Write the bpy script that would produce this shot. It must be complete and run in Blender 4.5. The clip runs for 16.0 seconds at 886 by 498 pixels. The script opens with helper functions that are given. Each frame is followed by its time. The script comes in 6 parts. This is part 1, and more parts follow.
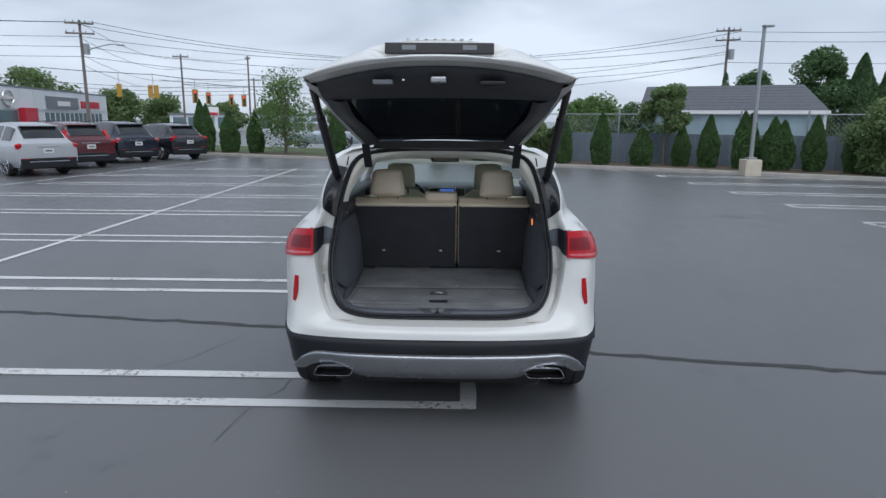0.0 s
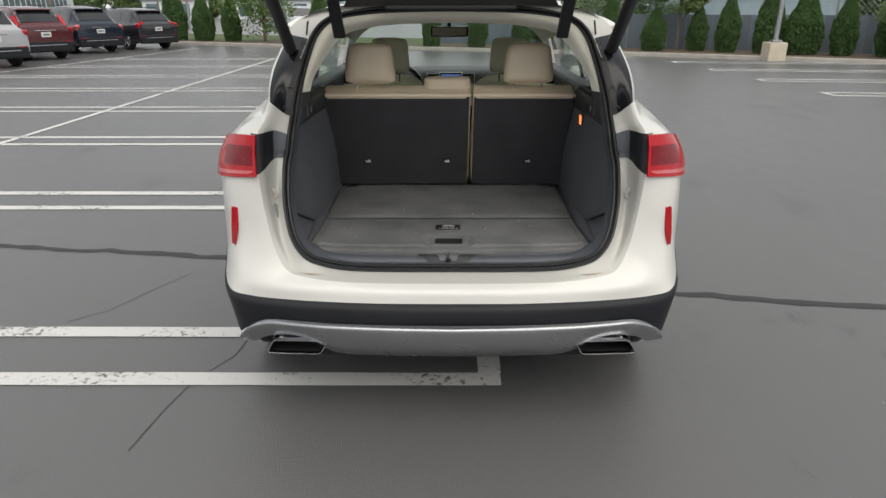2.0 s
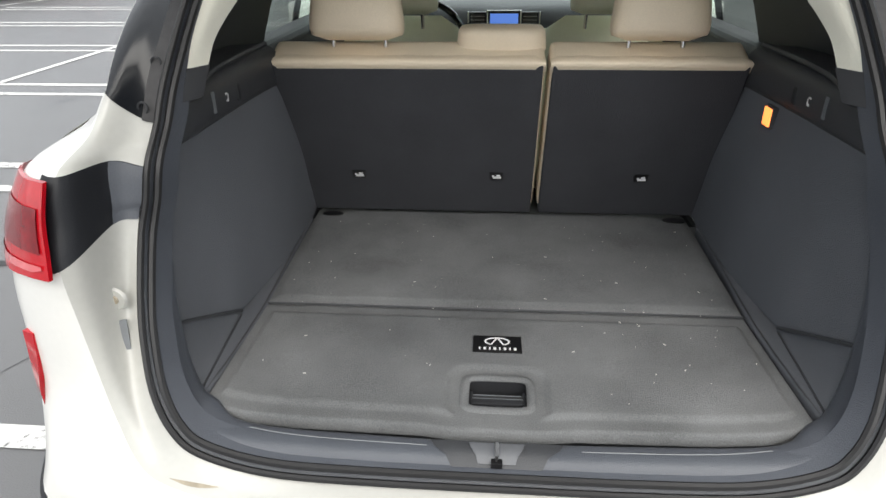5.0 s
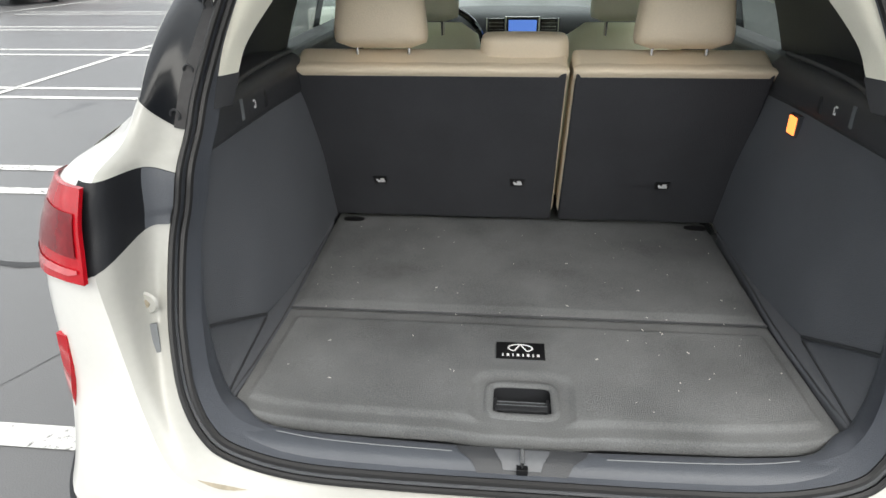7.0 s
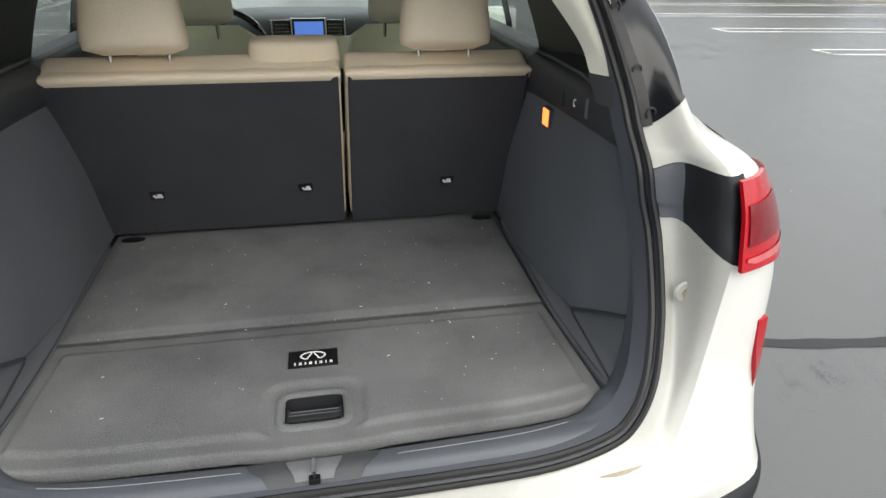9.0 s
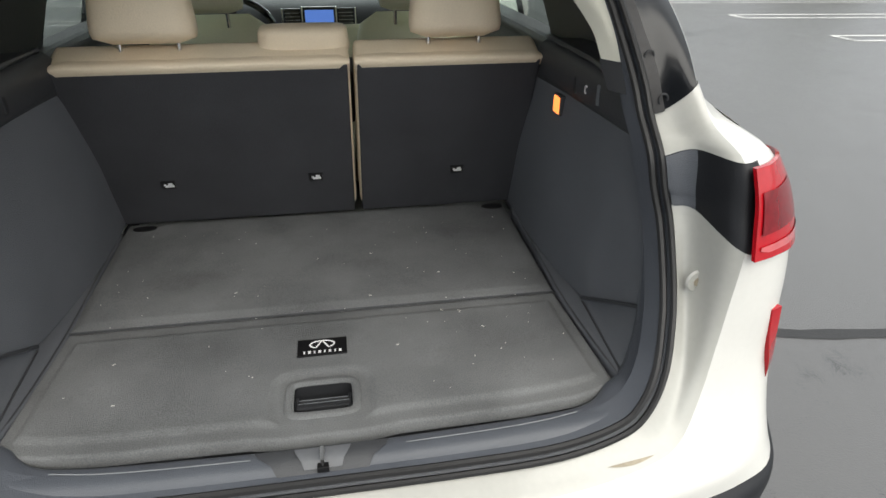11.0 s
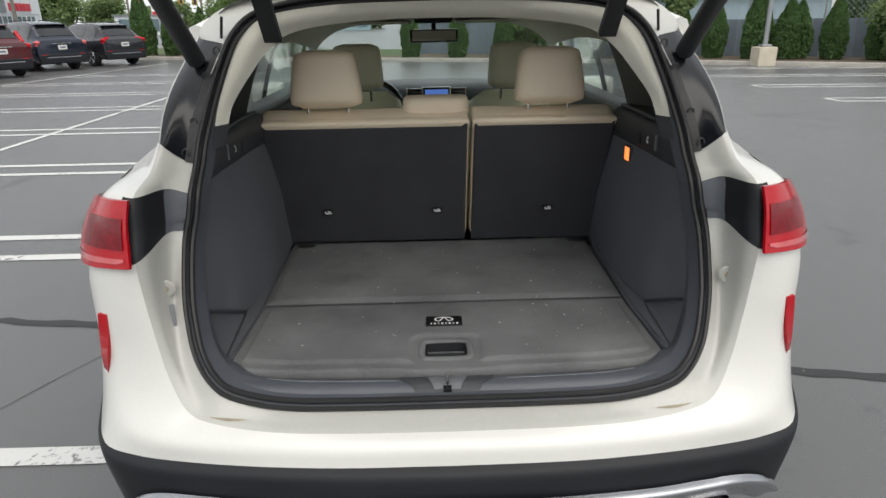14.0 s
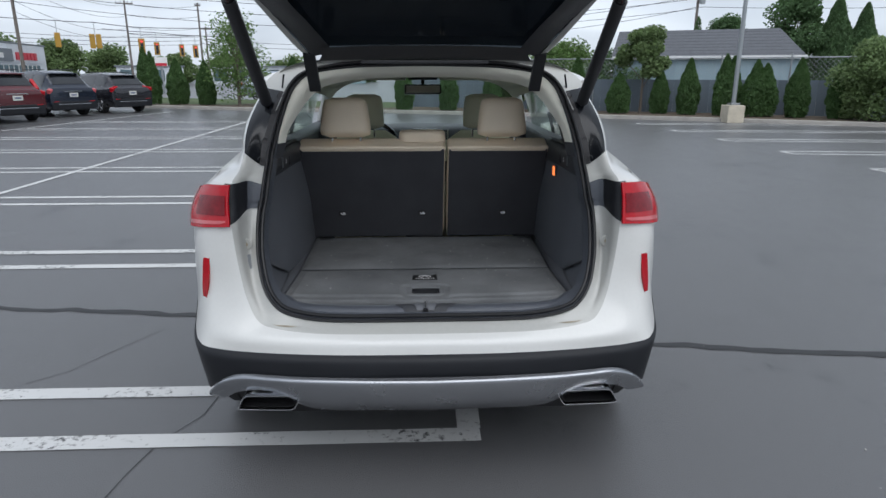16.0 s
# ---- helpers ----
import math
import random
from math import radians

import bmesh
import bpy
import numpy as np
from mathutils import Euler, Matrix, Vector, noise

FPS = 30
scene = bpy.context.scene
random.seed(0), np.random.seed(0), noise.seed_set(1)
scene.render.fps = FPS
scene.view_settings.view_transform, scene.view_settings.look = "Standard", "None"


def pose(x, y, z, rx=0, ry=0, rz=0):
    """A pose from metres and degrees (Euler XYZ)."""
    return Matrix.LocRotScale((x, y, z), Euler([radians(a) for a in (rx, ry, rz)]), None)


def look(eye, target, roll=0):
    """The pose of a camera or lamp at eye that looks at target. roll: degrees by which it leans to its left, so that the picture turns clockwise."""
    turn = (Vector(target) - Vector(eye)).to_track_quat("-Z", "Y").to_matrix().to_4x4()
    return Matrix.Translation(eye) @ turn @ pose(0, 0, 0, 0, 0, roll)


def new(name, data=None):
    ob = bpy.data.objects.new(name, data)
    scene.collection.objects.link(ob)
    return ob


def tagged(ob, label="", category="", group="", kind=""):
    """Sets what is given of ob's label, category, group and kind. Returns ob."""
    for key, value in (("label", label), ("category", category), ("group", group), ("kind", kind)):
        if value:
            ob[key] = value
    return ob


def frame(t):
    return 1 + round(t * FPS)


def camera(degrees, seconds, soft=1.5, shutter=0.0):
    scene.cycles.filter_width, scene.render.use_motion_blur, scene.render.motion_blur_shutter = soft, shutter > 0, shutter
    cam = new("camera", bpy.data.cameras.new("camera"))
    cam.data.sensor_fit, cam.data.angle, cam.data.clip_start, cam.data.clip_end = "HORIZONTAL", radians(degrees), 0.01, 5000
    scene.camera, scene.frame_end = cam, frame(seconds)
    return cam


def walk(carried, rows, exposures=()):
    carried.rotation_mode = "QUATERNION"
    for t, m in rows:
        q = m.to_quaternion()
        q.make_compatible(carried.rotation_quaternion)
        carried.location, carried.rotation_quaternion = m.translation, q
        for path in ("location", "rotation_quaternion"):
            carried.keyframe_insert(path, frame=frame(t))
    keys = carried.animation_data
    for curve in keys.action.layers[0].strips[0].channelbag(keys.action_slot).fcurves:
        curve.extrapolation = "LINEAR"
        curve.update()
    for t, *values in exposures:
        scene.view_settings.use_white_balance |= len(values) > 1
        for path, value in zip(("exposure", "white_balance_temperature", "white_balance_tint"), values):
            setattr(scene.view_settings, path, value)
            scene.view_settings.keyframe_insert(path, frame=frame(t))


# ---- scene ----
cam = camera(70.0, 16.0)
PATH = [
    (0, (0.078, -3.559, 1.835), (0.046, -1.6, 1.435), 0.4),
    (0.5, (0.053, -3.491, 1.821), (0.018, -1.542, 1.374), 0.3),
    (1, (0.015, -3.277, 1.76), (-0.02, -1.346, 1.239), 0.1),
    (1.5, (0.038, -2.818, 1.725), (0.011, -0.916, 1.108), 0.0),
    (2, (-0.02, -2.285, 1.659), (-0.03, -0.418, 0.941), -0.1),
    (2.5, (-0.01, -1.782, 1.613), (-0.002, 0.044, 0.797), -0.2),
    (3, (-0.002, -1.355, 1.574), (0.011, 0.437, 0.686), 0.4),
    (3.5, (-0.052, -0.998, 1.562), (-0.019, 0.784, 0.654), 0.6),
    (4, (-0.043, -0.826, 1.564), (-0.029, 0.954, 0.653), 0.3),
    (4.5, (-0.039, -0.787, 1.556), (-0.086, 0.995, 0.651), -0.0),
    (5, (-0.037, -0.786, 1.555), (-0.178, 0.995, 0.654), -0.6),
    (5.2, (-0.043, -0.787, 1.56), (-0.224, 0.989, 0.659), -0.8),
    (7.3, (-0.065, -0.794, 1.564), (-0.238, 0.992, 0.681), -0.6),
    (7.5, (-0.051, -0.794, 1.564), (-0.158, 1.0, 0.686), -0.4),
    (8, (-0.009, -0.796, 1.573), (0.078, 0.999, 0.696), 0.3),
    (8.5, (0.026, -0.8, 1.572), (0.301, 0.976, 0.694), 0.8),
    (8.7, (0.037, -0.798, 1.575), (0.375, 0.964, 0.692), 0.9),
    (10.8, (0.064, -0.796, 1.571), (0.417, 0.948, 0.658), 0.6),
    (11, (0.056, -0.793, 1.569), (0.358, 0.957, 0.649), 0.2),
    (11.5, (0.051, -0.771, 1.547), (0.133, 0.998, 0.617), -1.5),
    (12, (0.02, -0.697, 1.554), (0.045, 1.086, 0.648), -2.3),
    (12.5, (0.016, -0.666, 1.552), (0.121, 1.126, 0.672), -1.4),
    (13, (0.015, -0.751, 1.56), (0.106, 1.067, 0.732), -0.9),
    (13.5, (-0.011, -1.0, 1.582), (0.044, 0.85, 0.823), -0.4),
    (14, (-0.047, -1.324, 1.59), (-0.006, 0.553, 0.901), -1.0),
    (14.5, (0.016, -1.69, 1.588), (0.029, 0.201, 0.94), -1.2),
    (15, (-0.012, -1.991, 1.614), (0.062, -0.086, 1.009), -0.9),
    (15.5, (-0.064, -2.19, 1.623), (0.042, -0.279, 1.041), 0.2),
    (16, (-0.033, -2.272, 1.609), (0.041, -0.347, 1.071), -0.0),
]
EXPOSURES = [(0, 0.3, 5900, 10), (0.9, 0.3, 6000, 10), (1.5, 0.66, 7050, 10), (2.5, 0.66, 6950, 10), (3.5, 0.68, 6700, 10), (4.2, 1.05, 6700, 10), (5.2, 1.48, 6800, 9), (8.0, 1.50, 6850, 8), (8.7, 1.42, 6850, 8), (11.0, 1.24, 6900, 8), (12.5, 2.0, 6950, 7), (13.2, 1.8, 6850, 8), (14.0, 0.82, 6850, 9), (14.8, 0.7, 6850, 10), (15.5, 0.6, 6800, 10), (15.9, 0.42, 6150, 10), (16.0, 0.42, 6100, 10)]
walk(cam, [(t, look(eye, target, roll)) for t, eye, target, roll in PATH], EXPOSURES)


# world: overcast sky, one wide soft sun
SUN_ELEV, SUN_ROT = radians(55), radians(200)
world = bpy.data.worlds.new("overcast_sky")
scene.world = world
world.use_nodes = True
wn = world.node_tree.nodes
wl = world.node_tree.links
wn.clear()
w_out = wn.new("ShaderNodeOutputWorld")
w_bg = wn.new("ShaderNodeBackground")
w_sky = wn.new("ShaderNodeTexSky")
w_sky.sky_type = "NISHITA"
w_sky.sun_disc = False
w_sky.sun_elevation = SUN_ELEV
w_sky.sun_rotation = SUN_ROT
w_dim = wn.new("ShaderNodeVectorMath")
w_dim.operation = "SCALE"
w_dim.inputs["Scale"].default_value = 0.12
w_geo = wn.new("ShaderNodeTexCoord")
w_map = wn.new("ShaderNodeMapping")
w_map.inputs["Scale"].default_value = (1.3, 1.3, 5.5)
w_map.inputs["Rotation"].default_value = (0.12, 0.05, 0.4)
w_noise = wn.new("ShaderNodeTexNoise")
w_noise.inputs["Scale"].default_value = 1.5
w_noise.inputs["Detail"].default_value = 3.5
w_noise.inputs["Roughness"].default_value = 0.5
w_noise.inputs["Distortion"].default_value = 0.5
w_ramp = wn.new("ShaderNodeValToRGB")
w_ramp.color_ramp.elements[0].position = 0.36
w_ramp.color_ramp.elements[0].color = (0.40, 0.435, 0.48, 1)
w_ramp.color_ramp.elements[1].position = 0.66
w_ramp.color_ramp.elements[1].color = (0.74, 0.775, 0.82, 1)
w_mix = wn.new("ShaderNodeMix")
w_mix.data_type = "RGBA"
w_mix.inputs[0].default_value = 0.92
wl.new(w_geo.outputs["Generated"], w_map.inputs["Vector"])
wl.new(w_map.outputs["Vector"], w_noise.inputs["Vector"])
wl.new(w_noise.outputs["Fac"], w_ramp.inputs["Fac"])
wl.new(w_sky.outputs["Color"], w_dim.inputs[0])
wl.new(w_dim.outputs[0], w_mix.inputs[6])
wl.new(w_ramp.outputs["Color"], w_mix.inputs[7])
wl.new(w_mix.outputs[2], w_bg.inputs["Color"])
w_bg.inputs["Strength"].default_value = 0.92
wl.new(w_bg.outputs["Background"], w_out.inputs["Surface"])

sun = new("sun", bpy.data.lights.new("sun", "SUN"))
sun.data.energy = 1.5
sun.data.angle = radians(70)
sun.data.color = (1.0, 0.97, 0.93)
sun.matrix_world = pose(0, 0, 20, 90 - 55, 0, 20)


# materials
def nodes_of(name):
    m = bpy.data.materials.new(name)
    m.use_nodes = True
    nt = m.node_tree
    return m, nt, nt.nodes["Principled BSDF"]


def surface(name, color, rough=0.5, metal=0.0, vary=0.12, scale=6.0, bump=0.0, fine=80.0, coat=0.0, rough_vary=0.08, spec=0.5, piece=0.0):
    """A procedural surface: base colour varied at two scales, gloss varied, fine relief."""
    m, nt, b = nodes_of(name)
    n, l = nt.nodes, nt.links
    co = n.new("ShaderNodeTexCoord")
    big = n.new("ShaderNodeTexNoise")
    big.inputs["Scale"].default_value = scale
    big.inputs["Detail"].default_value = 4
    small = n.new("ShaderNodeTexNoise")
    small.inputs["Scale"].default_value = fine
    small.inputs["Detail"].default_value = 3
    l.new(co.outputs["Object"], big.inputs["Vector"])
    l.new(co.outputs["Object"], small.inputs["Vector"])
    add = n.new("ShaderNodeMath")
    add.operation = "ADD"
    l.new(big.outputs["Fac"], add.inputs[0])
    l.new(small.outputs["Fac"], add.inputs[1])
    ramp = n.new("ShaderNodeMapRange")
    ramp.inputs["From Min"].default_value = 0.6
    ramp.inputs["From Max"].default_value = 1.4
    ramp.inputs["To Min"].default_value = 1 - vary
    ramp.inputs["To Max"].default_value = 1 + vary
    l.new(add.outputs[0], ramp.inputs["Value"])
    mul = n.new("ShaderNodeVectorMath")
    mul.operation = "SCALE"
    mul.inputs[0].default_value = color[:3]
    l.new(ramp.outputs[0], mul.inputs["Scale"])
    out = mul.outputs[0]
    if piece:
        info = n.new("ShaderNodeObjectInfo")
        pr = n.new("ShaderNodeMapRange")
        pr.inputs["To Min"].default_value = 1 - piece
        pr.inputs["To Max"].default_value = 1 + piece
        l.new(info.outputs["Random"], pr.inputs["Value"])
        m2 = n.new("ShaderNodeVectorMath")
        m2.operation = "SCALE"
        l.new(out, m2.inputs[0])
        l.new(pr.outputs[0], m2.inputs["Scale"])
        out = m2.outputs[0]
    l.new(out, b.inputs["Base Color"])
    rr = n.new("ShaderNodeMapRange")
    rr.inputs["To Min"].default_value = max(0.02, rough - rough_vary)
    rr.inputs["To Max"].default_value = min(1.0, rough + rough_vary)
    l.new(big.outputs["Fac"], rr.inputs["Value"])
    l.new(rr.outputs[0], b.inputs["Roughness"])
    b.inputs["Metallic"].default_value = metal
    b.inputs["Specular IOR Level"].default_value = spec
    b.inputs["Coat Weight"].default_value = coat
    b.inputs["Coat Roughness"].default_value = 0.04
    if bump:
        bp = n.new("ShaderNodeBump")
        bp.inputs["Strength"].default_value = bump
        bp.inputs["Distance"].default_value = 0.004
        l.new(small.outputs["Fac"], bp.inputs["Height"])
        l.new(bp.outputs[0], b.inputs["Normal"])
    return m


def glass(name, tint=(0.9, 0.95, 0.93), alpha=0.25, rough=0.02, sheen=0.75):
    """A thin pane: part clear, part glossy."""
    m, nt, b = nodes_of(name)
    n, l = nt.nodes, nt.links
    tr = n.new("ShaderNodeBsdfTransparent")
    tr.inputs["Color"].default_value = (*tint, 1)
    b.inputs["Base Color"].default_value = (0.01, 0.012, 0.014, 1)
    b.inputs["Roughness"].default_value = rough
    gl = n.new("ShaderNodeBsdfGlossy")
    gl.inputs["Roughness"].default_value = rough
    lw = n.new("ShaderNodeLayerWeight")
    lw.inputs["Blend"].default_value = 0.5
    pw = n.new("ShaderNodeMath"); pw.operation = "POWER"; pw.inputs[1].default_value = 4.0
    l.new(lw.outputs["Facing"], pw.inputs[0])
    fr = n.new("ShaderNodeMapRange")
    fr.inputs["To Min"].default_value = 0.04
    fr.inputs["To Max"].default_value = sheen
    l.new(pw.outputs[0], fr.inputs["Value"])
    m1 = n.new("ShaderNodeMixShader")
    m1.inputs[0].default_value = alpha
    m2 = n.new("ShaderNodeMixShader")
    l.new(tr.outputs[0], m1.inputs[1])
    l.new(b.outputs[0], m1.inputs[2])
    l.new(fr.outputs[0], m2.inputs[0])
    l.new(m1.outputs[0], m2.inputs[1])
    l.new(gl.outputs[0], m2.inputs[2])
    l.new(m2.outputs[0], n["Material Output"].inputs["Surface"])
    return m


def glow(name, color, strength):
    m, nt, b = nodes_of(name)
    b.inputs["Base Color"].default_value = (*color, 1)
    b.inputs["Emission Color"].default_value = (*color, 1)
    b.inputs["Emission Strength"].default_value = strength
    return m


def asphalt_material():
    m, nt, b = nodes_of("asphalt")
    n, l = nt.nodes, nt.links
    co = n.new("ShaderNodeTexCoord")

    def tex(scale, detail=4, rough=0.55, stretch=None):
        t = n.new("ShaderNodeTexNoise")
        t.inputs["Scale"].default_value = scale
        t.inputs["Detail"].default_value = detail
        t.inputs["Roughness"].default_value = rough
        if stretch:
            mp = n.new("ShaderNodeMapping")
            mp.inputs["Scale"].default_value = stretch
            l.new(co.outputs["Object"], mp.inputs["Vector"])
            l.new(mp.outputs[0], t.inputs["Vector"])
        else:
            l.new(co.outputs["Object"], t.inputs["Vector"])
        return t.outputs["Fac"]

    big, mid, fine = tex(0.4, 6, 0.65), tex(3.5, 9, 0.78, (1, 0.5, 1)), tex(160, 2)
    s1 = n.new("ShaderNodeMath"); s1.operation = "MULTIPLY_ADD"; s1.inputs[1].default_value = 0.8
    l.new(big, s1.inputs[0]); l.new(mid, s1.inputs[2])
    s2 = n.new("ShaderNodeMath"); s2.operation = "MULTIPLY_ADD"; s2.inputs[1].default_value = 0.5
    l.new(fine, s2.inputs[0]); l.new(s1.outputs[0], s2.inputs[2])
    ramp = n.new("ShaderNodeValToRGB")
    ramp.color_ramp.elements[0].position = 0.93
    ramp.color_ramp.elements[0].color = (0.030, 0.032, 0.035, 1)
    ramp.color_ramp.elements[1].position = 1.36
    ramp.color_ramp.elements[1].color = (0.112, 0.112, 0.114, 1)
    l.new(s2.outputs[0], ramp.inputs[0])
    l.new(ramp.outputs[0], b.inputs["Base Color"])
    rr = n.new("ShaderNodeMapRange")
    rr.inputs["To Min"].default_value = 0.22
    rr.inputs["To Max"].default_value = 0.42
    l.new(mid, rr.inputs["Value"])
    l.new(rr.outputs[0], b.inputs["Roughness"])
    bp = n.new("ShaderNodeBump")
    bp.inputs["Strength"].default_value = 0.5
    bp.inputs["Distance"].default_value = 0.006
    l.new(fine, bp.inputs["Height"])
    l.new(bp.outputs[0], b.inputs["Normal"])
    return m


def worn_paint(name, color):
    """Line paint with worn specks and gaps down to the asphalt."""
    m, nt, b = nodes_of(name)
    n, l = nt.nodes, nt.links
    co = n.new("ShaderNodeTexCoord")
    t1 = n.new("ShaderNodeTexNoise"); t1.inputs["Scale"].default_value = 28; t1.inputs["Detail"].default_value = 6; t1.inputs["Roughness"].default_value = 0.7
    t2 = n.new("ShaderNodeTexNoise"); t2.inputs["Scale"].default_value = 1.7; t2.inputs["Detail"].default_value = 4
    for t in (t1, t2):
        l.new(co.outputs["Object"], t.inputs["Vector"])
    ad = n.new("ShaderNodeMath"); ad.operation = "MULTIPLY_ADD"; ad.inputs[1].default_value = 0.6
    l.new(t2.outputs["Fac"], ad.inputs[0]); l.new(t1.outputs["Fac"], ad.inputs[2])
    ramp = n.new("ShaderNodeValToRGB")
    e = ramp.color_ramp.elements
    e[0].position, e[0].color = 0.62, (0.09, 0.09, 0.09, 1)
    e[1].position, e[1].color = 0.74, (*color, 1)
    l.new(ad.outputs[0], ramp.inputs[0])
    l.new(ramp.outputs[0], b.inputs["Base Color"])
    b.inputs["Roughness"].default_value = 0.7
    return m


ASPHALT = asphalt_material()
LINE_PAINT = worn_paint("line_paint", (0.56, 0.56, 0.55))
CONCRETE = surface("concrete", (0.36, 0.34, 0.31), 0.85, vary=0.25, scale=3, bump=0.4)
TAR = surface("crack_sealer", (0.018, 0.018, 0.019), 0.55, vary=0.3, scale=8, bump=0.3)
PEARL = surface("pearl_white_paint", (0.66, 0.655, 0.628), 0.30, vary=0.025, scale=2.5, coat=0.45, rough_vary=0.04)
# PEARL's white set darker, standing in for the shade inside the opening
SHADED_WHITE = surface("shaded_white_paint", (0.45, 0.447, 0.418), 0.36, vary=0.04, scale=5, coat=0.4)
GRIME = surface("grime", (0.33, 0.29, 0.22), 0.8, vary=0.35, scale=18)
BLACK_PLASTIC = surface("black_plastic", (0.022, 0.023, 0.026), 0.55, vary=0.15, scale=9, bump=0.25, fine=500)
CLADDING = surface("cladding_plastic", (0.013, 0.014, 0.017), 0.5, spec=0.3, vary=0.15, scale=7, bump=0.15, fine=400)
GLOSS_BLACK = surface("gloss_black", (0.008, 0.008, 0.009), 0.12, vary=0.1, coat=0.6)
PILLAR_BLACK = surface("pillar_black", (0.008, 0.009, 0.011), 0.22, vary=0.2, scale=9, spec=0.4)
GUTTER = surface("dirty_gutter", (0.022, 0.021, 0.022), 0.6, vary=0.5, scale=25)
RUBBER = surface("rubber_seal", (0.012, 0.012, 0.013), 0.5, vary=0.2, scale=20)
TYRE = surface("tyre_rubber", (0.02, 0.02, 0.021), 0.75, vary=0.25, scale=20, bump=0.4)
SILVER = surface("silver_paint", (0.36, 0.37, 0.39), 0.25, metal=0.85, vary=0.06, scale=8)
CHROME = surface("chrome", (0.72, 0.72, 0.73), 0.14, metal=1.0, vary=0.06, scale=12)
STEEL = surface("bare_steel", (0.4, 0.4, 0.41), 0.35, metal=0.9, vary=0.15, scale=20)
CARPET = surface("cargo_carpet", (0.172, 0.176, 0.178), 0.95, vary=0.42, scale=5, bump=0.9, fine=420, spec=0.1)
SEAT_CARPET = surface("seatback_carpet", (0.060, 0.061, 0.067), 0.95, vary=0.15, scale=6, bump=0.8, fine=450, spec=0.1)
TRIM = surface("cargo_trim", (0.116, 0.122, 0.135), 0.8, vary=0.12, scale=5, bump=0.5, fine=400, spec=0.25)
TRIM_HARD = surface("hard_trim", (0.046, 0.048, 0.053), 0.5, vary=0.12, scale=6, bump=0.3, fine=450)
SILL = surface("sill_plastic", (0.076, 0.083, 0.098), 0.38, vary=0.12, scale=6, bump=0.3, fine=450)
LEATHER = surface("beige_leather", (0.78, 0.66, 0.50), 0.5, vary=0.06, scale=7, bump=0.25, fine=260)
LEATHER_FRONT = surface("ivory_leather", (0.80, 0.79, 0.60), 0.5, vary=0.06, scale=7, bump=0.25, fine=260)
HEADLINER = surface("headliner_cloth", (0.72, 0.70, 0.60), 0.9, vary=0.06, scale=7, bump=0.4, fine=500)
RED_LENS = surface("red_lens", (0.40, 0.005, 0.012), 0.12, vary=0.12, scale=25, spec=0.35)
DARK_RED = surface("dark_red_lens", (0.17, 0.003, 0.008), 0.16, vary=0.35, scale=30, spec=0.3)
PINK_LENS = surface("light_red_lens", (0.55, 0.09, 0.10), 0.15, vary=0.1, scale=25, coat=0.7)
WHITE_MARK = surface("white_print", (0.75, 0.75, 0.75), 0.6, vary=0.05)
LABEL_BLACK = surface("black_label", (0.006, 0.006, 0.007), 0.4, vary=0.1)
LINT = surface("lint", (0.62, 0.6, 0.56), 0.9, vary=0.2)
TAILGATE_GLASS = glass("tailgate_glass", (0.10, 0.12, 0.14), 0.6, 0.06, 0.22)
PRIVACY = glass("privacy_glass", (0.72, 0.76, 0.74), 0.08)
CLEAR = glass("windscreen_glass", (0.86, 0.94, 0.90), 0.03)
AMBER = glow("cargo_lamp_amber", (1.0, 0.24, 0.06), 0.9)
SCREEN = glow("screen_blue", (0.09, 0.20, 0.62), 0.36)
STRIKER_GREY = surface("striker_grey", (0.115, 0.120, 0.130), 0.5, vary=0.1)
GREY_LABEL = surface("grey_label", (0.16, 0.17, 0.18), 0.6, vary=0.1)
GRASS = surface("grass", (0.07, 0.10, 0.035), 0.95, vary=0.4, scale=2.0, bump=0.5, fine=60)
MULCH = surface("mulch", (0.11, 0.085, 0.06), 0.95, vary=0.4, scale=6, bump=0.6, fine=70)


# building helpers
def part(name, bm, material, parent=None, label="", smooth=False, angle=40):
    me = bpy.data.meshes.new(name)
    bm.normal_update()
    bm.to_mesh(me)
    bm.free()
    for mm in (material if isinstance(material, (list, tuple)) else [material]):
        me.materials.append(mm)
    if smooth:
        me.polygons.foreach_set("use_smooth", [True] * len(me.polygons))
        me.set_sharp_from_angle(angle=radians(angle))
    ob = new(name, me)
    ob.parent = parent
    if label:
        ob["label"] = label
    return ob


def thing(name, label, category, group="", at=None):
    ob = new(name)
    ob.empty_display_size = 0.1
    tagged(ob, label, category, group)
    if at is not None:
        ob.matrix_basis = at
    return ob


def box(bm, c, s, m=None, bevel=0.0, seg=2):
    r = bmesh.ops.create_cube(bm, size=1.0)
    vs = r["verts"]
    bmesh.ops.scale(bm, vec=s, verts=vs)
    if bevel:
        es = list({e for v in vs for e in v.link_edges})
        rb = bmesh.ops.bevel(bm, geom=es, offset=bevel, segments=seg, affect="EDGES", profile=0.6)
        vs = list({v for f in rb["faces"] for v in f.verts} | {v for v in vs if v.is_valid})
    bmesh.ops.translate(bm, vec=c, verts=vs)
    if m is not None:
        bmesh.ops.transform(bm, matrix=m, verts=vs)
    return vs


def boxes(*items, bevel=0.0):
    bm = bmesh.new()
    for c, s in items:
        box(bm, c, s, bevel=bevel)
    return bm


